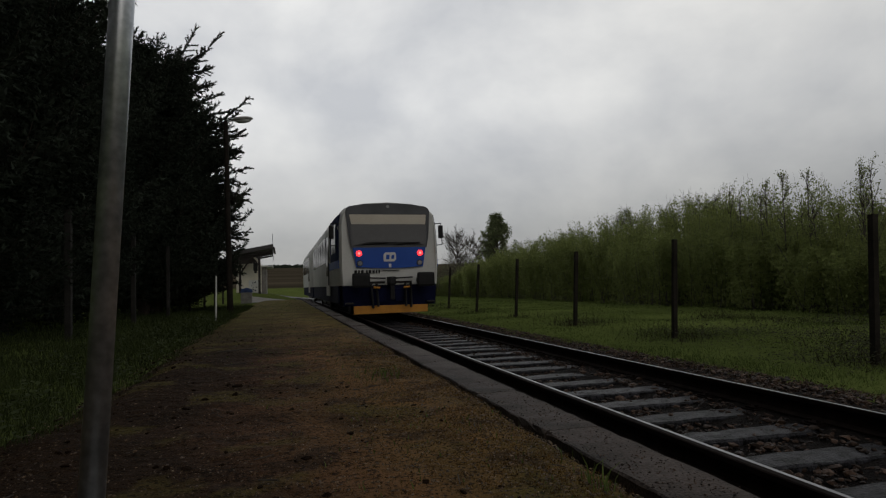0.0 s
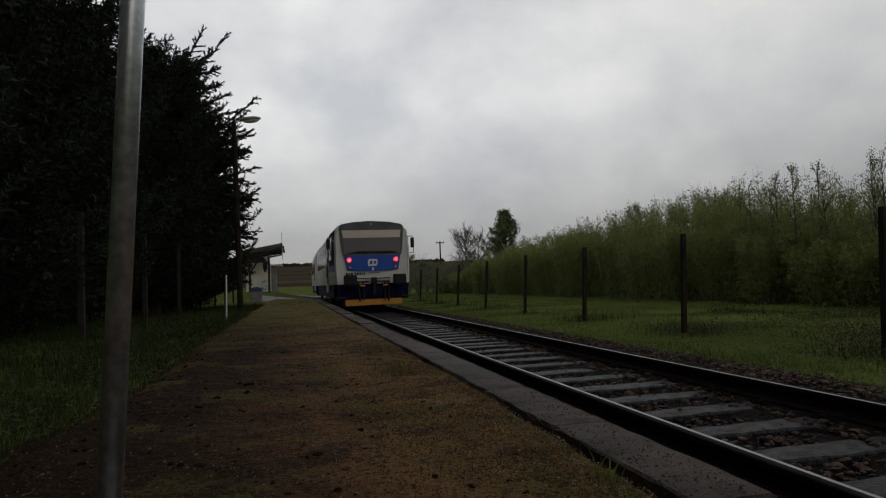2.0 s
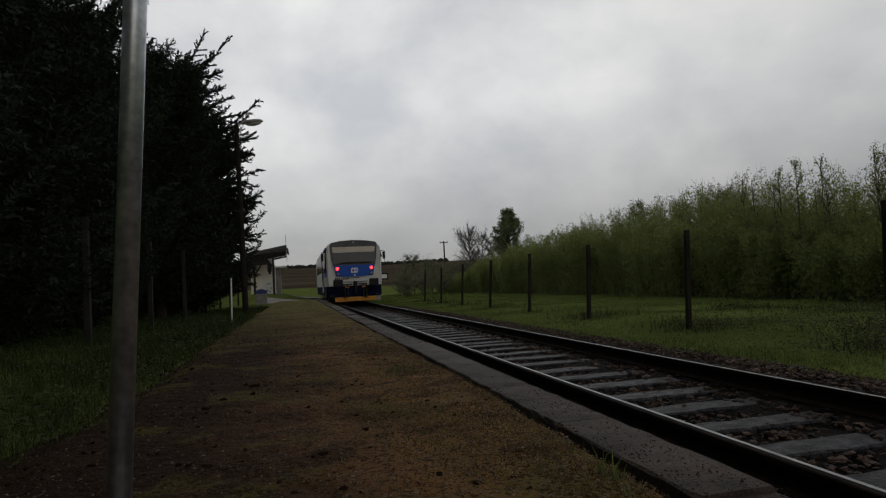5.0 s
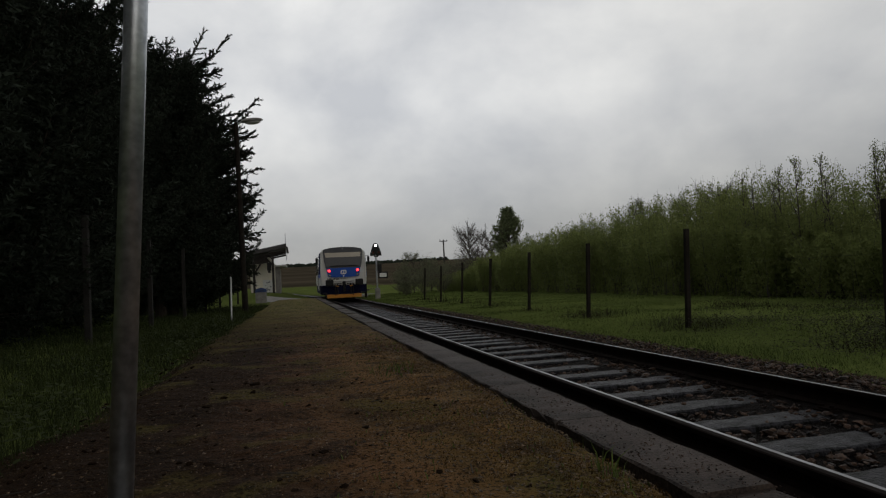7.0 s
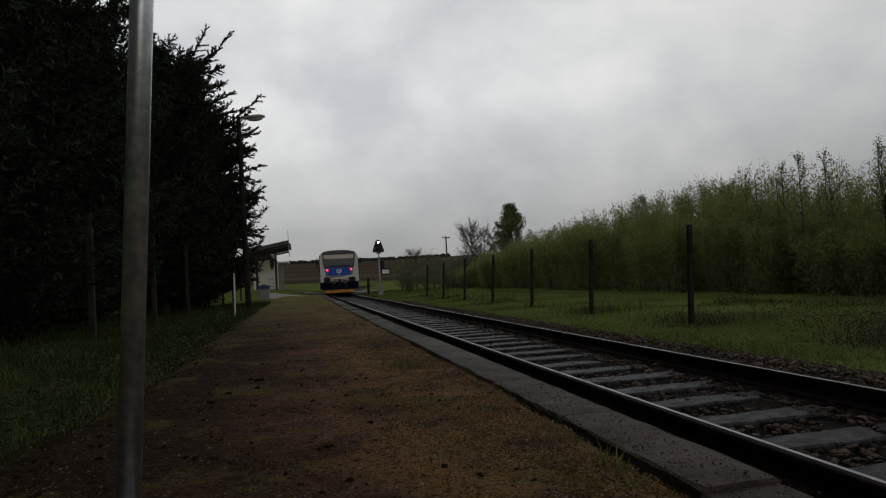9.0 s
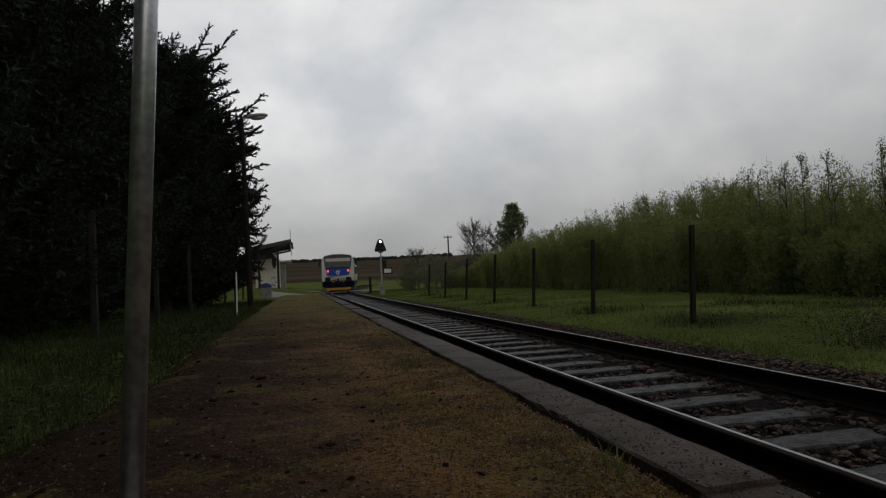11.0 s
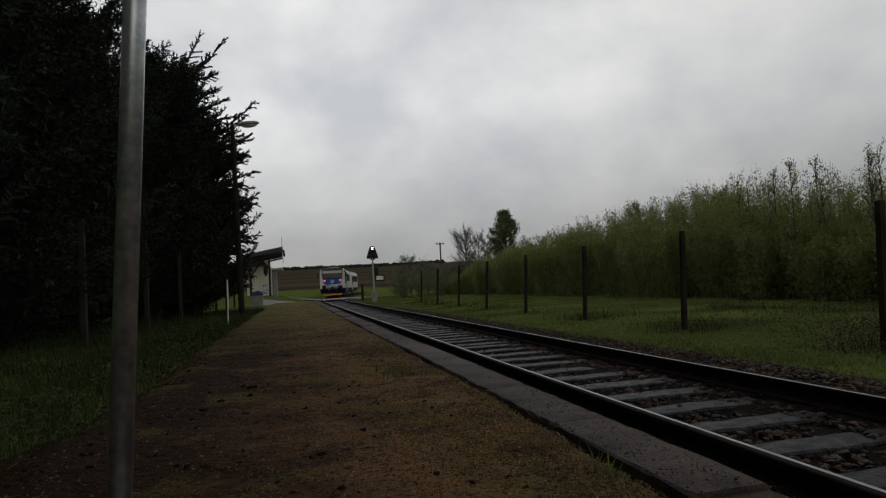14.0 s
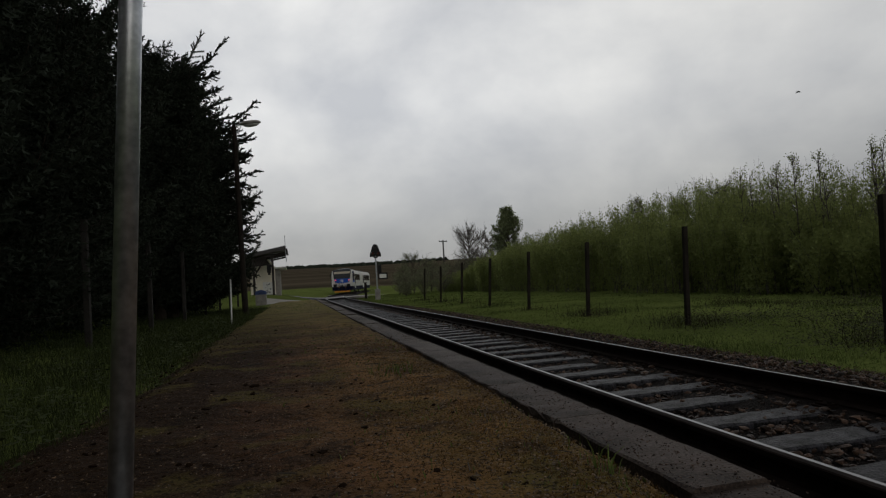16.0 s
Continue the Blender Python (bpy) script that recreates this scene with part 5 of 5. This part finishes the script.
def shell(length, cab):
    """The body's skin, rounded off at a cab end."""
    bm = bmesh.new()
    if cab:
        stations = [(0.0, 0.915, 0.99, 1.0), (0.05, 0.945, 0.994, 1.0), (0.22, 0.972, 0.998, 0.9), (0.7, 0.99, 1.0, 0.55), (1.5, 1.0, 1.0, 0.0)]
    else:
        stations = [(0.0, 0.97, 0.99, 0.0), (0.06, 1.0, 1.0, 0.0)]
    stations += [(length * 0.5, 1, 1, 0), (length - 0.06, 1, 1, 0), (length, 0.97, 0.99, 0)]
    rings = []
    for y, w, h, rk in stations:
        rings.append([bm.verts.new((x * w, y + rake(z) * rk, 0.92 + (z - 0.92) * h)) for x, z in SECTION])
    n = len(SECTION)
    for a, b in zip(rings, rings[1:]):
        for i in range(n):
            j = (i + 1) % n
            bm.faces.new((a[i], a[j], b[j], b[i]))
    bm.faces.new(rings[0][::-1])
    bm.faces.new(rings[-1])
    bmesh.ops.triangulate(bm, faces=[f for f in bm.faces if len(f.verts) > 4])
    bmesh.ops.recalc_face_normals(bm, faces=bm.faces)
    return bm


def face_panel(corners, proud, thick=0.02):
    """A flat panel (x, z corners) on the raked end, set proud of it."""
    bm = bmesh.new()
    a = [bm.verts.new((x, rake(z) - proud, z)) for x, z in corners]
    b = [bm.verts.new((x, rake(z) - proud + thick, z)) for x, z in corners]
    n = len(corners)
    bm.faces.new(a)
    bm.faces.new(b[::-1])
    for i in range(n):
        bm.faces.new((a[i], b[i], b[(i + 1) % n], a[(i + 1) % n]))
    bmesh.ops.triangulate(bm, faces=[f for f in bm.faces if len(f.verts) > 4])
    bmesh.ops.recalc_face_normals(bm, faces=bm.faces)
    return bm


def disc(x, z, r, y0, y1, sides=20, bm=None):
    return rod((x, y1, z), (x, y0, z), r, r * 0.94, sides, bm)


def side_panel(sgn, y0, y1, z0, z1, proud, bevel=0.0):
    x = 1.43 * sgn
    return box(x - 0.02 * sgn, y0, z0, x + proud * sgn, y1, z1, bevel)


def hull_patch(sgn, y0, y1, z0, z1, proud):
    """A thin panel that follows the body's taper and tumblehome."""
    bm = bmesh.new()
    zs = np.linspace(z0, z1, 6)
    sx, sz = [1.40, 1.43, 1.43, 1.42, 1.37], [0.92, 1.35, 1.95, 2.55, 2.90]
    layers = []
    for out in (proud, -0.02):
        rows = []
        for y in np.linspace(y0, y1, 5):
            w = np.interp(y, [0.05, 0.22, 0.7, 1.5], [0.945, 0.972, 0.99, 1.0])
            rk = np.interp(y, [0.22, 0.7, 1.5], [0.9, 0.55, 0.0])
            rows.append([bm.verts.new(((np.interp(z, sz, sx) * w + out) * sgn, y + rake(z) * rk, z)) for z in zs])
        layers.append(rows)
        for a, b in zip(rows, rows[1:]):
            for i in range(5):
                bm.faces.new((a[i], a[i + 1], b[i + 1], b[i]))
    o, q = layers
    rim = o[0] + [r[-1] for r in o[1:]] + o[-1][-2::-1] + [r[0] for r in o[-2:0:-1]]
    rim2 = q[0] + [r[-1] for r in q[1:]] + q[-1][-2::-1] + [r[0] for r in q[-2:0:-1]]
    for i in range(len(rim)):
        j = (i + 1) % len(rim)
        bm.faces.new((rim[i], rim[j], rim2[j], rim2[i]))
    bmesh.ops.recalc_face_normals(bm, faces=bm.faces)
    return bm


def railcar(name, label, cab):
    car = thing(name, (0, 0, 0), label, "train car", "cars of the railcar set")
    L = 14.0
    body = part("body", shell(L, cab), M_SILVER, car, smooth=True)
    body.data.set_sharp_from_angle(angle=radians(38))
    part("roof", prism([(-1.18, 3.06), (-0.6, 3.235), (0, 3.27), (0.6, 3.235), (1.18, 3.06), (1.0, 3.02), (-1.0, 3.02)], 0.8 if cab else 0.1, L - 0.1), M_ROOFGREY, car)
    for yy in (3.2, 6.4, 10.5):
        part("roof_unit", box(-0.55, yy, 3.22, 0.55, yy + 1.3, 3.38, 0.05), M_ROOFGREY, car)
    for sgn in (-1, 1):
        for k in range(6):
            y0 = 4.6 + k * 1.42
            win = part("side_window", side_panel(sgn, y0, y0 + 1.22, 1.72, 2.58, 0.012, 0.004), M_GLASS, car)
            part("vent_pane", side_panel(sgn, y0 + 0.06, y0 + 1.16, 2.22, 2.53, 0.02, 0.004), M_GLASS, win)
        door = part("door", side_panel(sgn, 3.0, 4.25, 0.62, 2.68, 0.016, 0.006), M_SILVER, car, "light grey folding door with two panes")
        for y0 in (3.08, 3.66):
            part("door_pane", side_panel(sgn, y0, y0 + 0.5, 1.25, 2.52, 0.024, 0.004), M_GLASS, door)
        if cab:
            cabside = part("cab_side", hull_patch(sgn, 0.16, 2.5, 1.44, 2.90, 0.012), M_CABBLUE, car, "dark blue cab side with a black window")
            part("cab_window", hull_patch(sgn, 0.7, 1.9, 1.85, 2.68, 0.022), M_GLASS, cabside)
            part("blue_flash", hull_patch(sgn, 0.16, 2.9, 1.40, 1.62, 0.018), M_TRAINBLUE, cabside)
            part("grab_rail", rod((1.47 * sgn, 2.85, 0.95), (1.47 * sgn, 2.85, 2.05), 0.018, sides=6), M_POST, car)
        part("skirt", box(1.36 * sgn - 0.02, 0.5, 0.42, 1.36 * sgn + 0.02, L - 0.2, 0.93, 0.008), M_NAVY, car)
    part("underframe", box(-1.3, 0.32, 0.50, 1.3, L - 0.1, 0.92, 0.02), M_NAVY, car)
    for y0, y1 in ((5.2, 7.0), (7.4, 9.2)):
        part("equipment_box", box(-1.25, y0, 0.28, 1.25, y1, 0.5, 0.03), M_STEEL, car)
    wheels = []
    for yy in (3.0, 11.0):
        axle = new("wheelset")
        axle.parent, axle.location = car, (0, yy, 0.42)
        part("axle", rod((-0.9, 0, 0), (0.9, 0, 0), 0.075, sides=12), M_STEEL, axle)
        for sgn in (-1, 1):
            bm = rod((0.68 * sgn, 0, 0), (0.82 * sgn, 0, 0), 0.42, sides=28)
            rod((0.66 * sgn, 0, 0), (0.69 * sgn, 0, 0), 0.448, sides=28, bm=bm)
            part("wheel", bm, M_STEEL, axle)
        wheels.append(axle)
        for sgn in (-1, 1):
            part("axle_box", box(0.98 * sgn, yy - 0.2, 0.3, 1.14 * sgn, yy + 0.2, 0.58, 0.03), M_STEEL, car)
    if not cab:
        part("gangway", box(-0.75, -0.3, 0.75, 0.75, 0.0, 2.95, 0.05), M_BLACK, car)
        return car, wheels

    # --- rear end ---
    part("end_skirt", prism([(-1.27, 0.36), (1.27, 0.36), (1.31, 0.95), (-1.31, 0.95)], 0.05, 0.6), M_NAVY, car)
    mask = part("windscreen_surround", face_panel([(-1.05, 1.95), (1.05, 1.95), (1.12, 2.3), (1.19, 2.96), (1.16, 3.06), (1.08, 3.115), (0.7, 3.18), (0, 3.212), (-0.7, 3.18), (-1.08, 3.115), (-1.16, 3.06), (-1.19, 2.96), (-1.12, 2.3)], 0.012), M_SLATE, car)
    part("windscreen", face_panel([(-1.02, 2.0), (1.02, 2.0), (1.10, 2.9), (-1.10, 2.9)], 0.018), M_SCREEN, mask)
    part("roller_blind", face_panel([(-1.04, 2.60), (1.04, 2.60), (1.085, 2.88), (-1.085, 2.88)], 0.024), M_BLIND, mask)
    part("dashboard", face_panel([(-0.98, 2.01), (0.98, 2.01), (0.70, 2.10), (-0.55, 2.11)], 0.023), M_BLACK, mask)
    part("marker_lamp", disc(0, 3.11, 0.045, rake(3.11) - 0.03, rake(3.11)), M_LENS, mask)
    part("wiper", rod((0.15, rake(2.03) - 0.04, 2.03), (0.85, rake(2.08) - 0.04, 2.08), 0.014, sides=5), M_BLACK, mask)
    part("wiper", rod((-0.75, rake(2.03) - 0.04, 2.03), (-0.05, rake(2.08) - 0.04, 2.08), 0.014, sides=5), M_BLACK, mask)
    blue = part("blue_end_panel", face_panel([(-0.93, 1.42), (-0.5, 1.385), (0, 1.375), (0.5, 1.385), (0.93, 1.42), (1.02, 1.95), (-1.02, 1.95)], 0.014), M_TRAINBLUE, car)
    for sgn in (-1, 1):
        tail = part("tail_lamp", disc(0.85 * sgn, 1.79, 0.082, -0.05, -0.01), M_TAIL, car, "lit red tail lamp")
        part("lamp_core", disc(0.85 * sgn, 1.79, 0.034, -0.058, -0.045), M_TAILCORE, tail)
        low = part("headlamp", disc(0.83 * sgn, 1.52, 0.085, -0.04, -0.01), M_BLACK, car, "unlit lamp below the tail lamp")
        part("lens", disc(0.83 * sgn, 1.52, 0.065, -0.045, -0.035), M_LENS, low)
        buf = part("buffer", box(0.875 * sgn - 0.235, -0.62, 0.86, 0.875 * sgn + 0.235, -0.55, 1.24, 0.06), M_BLACK, car, "black rubber-faced buffer")
        part("buffer_stem", rod((0.875 * sgn, -0.58, 1.03), (0.875 * sgn, 0.1, 1.03), 0.11, 0.15, 16), M_STEEL, buf)
        part("hose", rod((0.55 * sgn, -0.1, 0.95), (0.52 * sgn, -0.28, 0.3), 0.035, sides=8), M_BLACK, car)
        part("hose", rod((0.40 * sgn, -0.1, 0.95), (0.38 * sgn, -0.26, 0.34), 0.035, sides=8), M_BLACK, car)
        part("hose_cock", rod((0.50 * sgn, -0.22, 0.86), (0.32 * sgn, -0.24, 0.84), 0.028, sides=8), M_YELLOW, car)
        part("step", box(1.02 * sgn, -0.12, 0.42, 1.24 * sgn, 0.2, 0.46), M_STEEL, car)
        mir = part("mirror", box(1.56 * sgn - 0.07, 0.35, 2.22, 1.56 * sgn + 0.07, 0.42, 2.60, 0.03), M_BLACK, car)
        part("mirror_arm", rod((1.36 * sgn, 0.4, 2.64), (1.57 * sgn, 0.38, 2.66), 0.014, sides=6), M_BLACK, mir)
        part("mirror_arm", rod((1.57 * sgn, 0.38, 2.66), (1.60 * sgn, 0.38, 2.05), 0.012, sides=6), M_BLACK, mir)
        part("mirror_arm", rod((1.60 * sgn, 0.38, 2.05), (1.40 * sgn, 0.4, 2.02), 0.012, sides=6), M_BLACK, mir)
        part("handrail", rod((0.14 * sgn, -0.07, 1.10), (0.62 * sgn, -0.07, 1.12), 0.018, sides=6), M_BLACK, car)
        part("cable_tray", box(0.15 * sgn, -0.03, 0.96, 0.6 * sgn, 0.0, 1.02), M_POST, car)
        part("lower_panel", box(0.12 * sgn, -0.012, 0.45, 0.52 * sgn, 0.06, 0.82, 0.02), M_NAVY, car)
    part("coupler", box(-0.09, -0.42, 0.92, 0.09, 0.1, 1.14, 0.03), M_BLACK, car)
    part("coupler_link", box(-0.06, -0.36, 0.52, 0.06, -0.28, 0.96, 0.02), M_BLACK, car)
    part("snow_plough", prism([(-1.02, 0.14), (1.02, 0.16), (1.02, 0.36), (-1.02, 0.36)], -0.08, 0.0), M_YELLOW, car, "orange-yellow snow plough")
    # emblem as plain shapes, and the painted number as plain bars
    emblem = part("emblem", face_panel([(-0.17, 1.56), (0.12, 1.56), (0.17, 1.62), (0.17, 1.76), (0.13, 1.81), (-0.13, 1.81), (-0.18, 1.75), (-0.18, 1.62)], 0.03), M_SIGNWHITE, car, "white rounded emblem with blue shapes")
    part("emblem_shape", face_panel([(-0.12, 1.62), (-0.02, 1.62), (-0.01, 1.74), (-0.10, 1.75)], 0.036, 0.01), M_TRAINBLUE, emblem)
    part("emblem_shape", face_panel([(0.03, 1.62), (0.11, 1.64), (0.12, 1.75), (0.04, 1.72)], 0.036, 0.01), M_TRAINBLUE, emblem)
    part("data_plate", face_panel([(-0.035, 1.40), (0.035, 1.40), (0.035, 1.50), (-0.035, 1.50)], 0.03), M_SIGNWHITE, car)
    x = -0.98
    for w in (0.07, 0.045, 0.07, 0.0, 0.045, 0.07, 0.06, 0.04, 0.04):
        if w:
            part("number_bar", face_panel([(x, 1.24), (x + w, 1.24), (x + w, 1.335), (x, 1.335)], 0.008), M_BLACK, body)
        x += w + 0.032
    part("lettering_bar", face_panel([(-0.2, 1.30), (0.25, 1.30), (0.25, 1.32), (-0.2, 1.32)], 0.008), M_BLACK, body)
    return car, wheels


rear_car, rear_wheels = railcar("railcar", "grey and blue diesel railcar with lit red tail lamps", True)
front_car, front_wheels = railcar("trailer_car", "grey and blue trailer car coupled ahead of the railcar", False)

# ---- a bird crossing the sky near the end ----
M_BIRD = material("dark_feathers", (0.03, 0.03, 0.032), None, 20, 60, 0.7, bump=0)
bird = thing("bird", (0, 0, 0), "small dark bird in flight", "bird")
bm = bmesh.new()
bmesh.ops.create_uvsphere(bm, u_segments=10, v_segments=8, radius=1, matrix=Matrix.LocRotScale((0, 0, 0), None, (0.17, 0.05, 0.045)))
part("body", bm, M_BIRD, bird, smooth=True)
bm = bmesh.new()
vs = [bm.verts.new(p) for p in ((-0.13, 0.03, 0), (-0.13, -0.03, 0), (-0.27, -0.05, 0.0), (-0.27, 0.05, 0.0), (-0.2, 0, 0.02))]
for f in ((0, 1, 4), (1, 2, 4), (2, 3, 4), (3, 0, 4), (3, 2, 1, 0)):
    bm.faces.new([vs[i] for i in f])
part("tail", bm, M_BIRD, bird)
wings = []
for sgn in (-1, 1):
    bm = bmesh.new()
    vs = [bm.verts.new(p) for p in ((0.07, 0.0, 0), (-0.07, 0.0, 0), (-0.08, 0.15 * sgn, 0.0), (-0.10, 0.27 * sgn, 0), (0.04, 0.15 * sgn, 0.0), (0.0, 0.1 * sgn, 0.018))]
    for f in ((0, 1, 5), (1, 2, 5), (2, 4, 5), (4, 0, 5), (2, 3, 4), (0, 4, 2, 1)):
        bm.faces.new([vs[i] for i in f])
    wings.append((part("wing", bm, M_BIRD, bird), sgn))

# distance of the train's rear end along the track
RUN = [(0, 17.2), (1, 19.8), (2, 22.6), (3, 25.6), (4, 28.7), (5, 31.7), (6, 34.7), (7, 37.9), (8, 41.5), (9, 45.6), (10, 49.8), (11, 54.2),
       (12, 59.0), (13, 64.3), (14, 70.1), (15, 76.4), (16, 83.5)]
RUN_FIT = np.polyfit([t for t, s in RUN], [s for t, s in RUN], 5)


def run(t):
    return float(np.polyval(RUN_FIT, t))


def car_pose(s):
    a, b = Vector(on_track(s + 3, -0.03, RAIL_Z)), Vector(on_track(s + 11, -0.03, RAIL_Z))
    d = (b - a).normalized()
    o = a - d * 3
    return pose(o.x, o.y, RAIL_Z, 0, 0, -math.degrees(math.atan2(d.x, d.y)))


def motions():
    steps = [i * 0.25 for i in range(65)]
    walk(rear_car, [(t, car_pose(run(t))) for t in steps])
    walk(front_car, [(t, car_pose(run(t) + 14.3)) for t in steps])
    spin = [i / 15 for i in range(241)]
    for wheels, gap in ((rear_wheels, 0), (front_wheels, 14.3)):
        for w in wheels:
            y = w.location.y
            walk(w, [(t, pose(0, y, 0.42, -math.degrees((run(t) - run(0)) / 0.42), 0, 0)) for t in spin])
    a, b = Vector((13.6, 40.0, 20.35)), Vector((38.7, 40.0, 13.6))
    way = (b - a) / 1.8
    face = math.degrees(math.atan2(way.y, way.x))
    walk(bird, [(t, pose(*(a + way * (t - 14.2)), 0, 10, face)) for t in (0, 4, 8, 12, 14, 15, 16)])
    # the white lamp going out is made by turning its lit face away
    walk(drum, [(t, pose(-0.02, -0.08, 3.68, 0, 0, a)) for t, a in ((0, 0), (8, 0), (14.8, 0), (14.9, 30), (15.0, 90), (15.1, 150), (15.2, 180), (16, 180))])
    flaps = [i * 0.1 for i in range(161)]
    for wing, sgn in wings:
        walk(wing, [(t, pose(0, 0, 0.02, sgn * (12 + 32 * math.sin(t * 2 * math.pi * 2.3)), 0, 0)) for t in flaps])


motions()
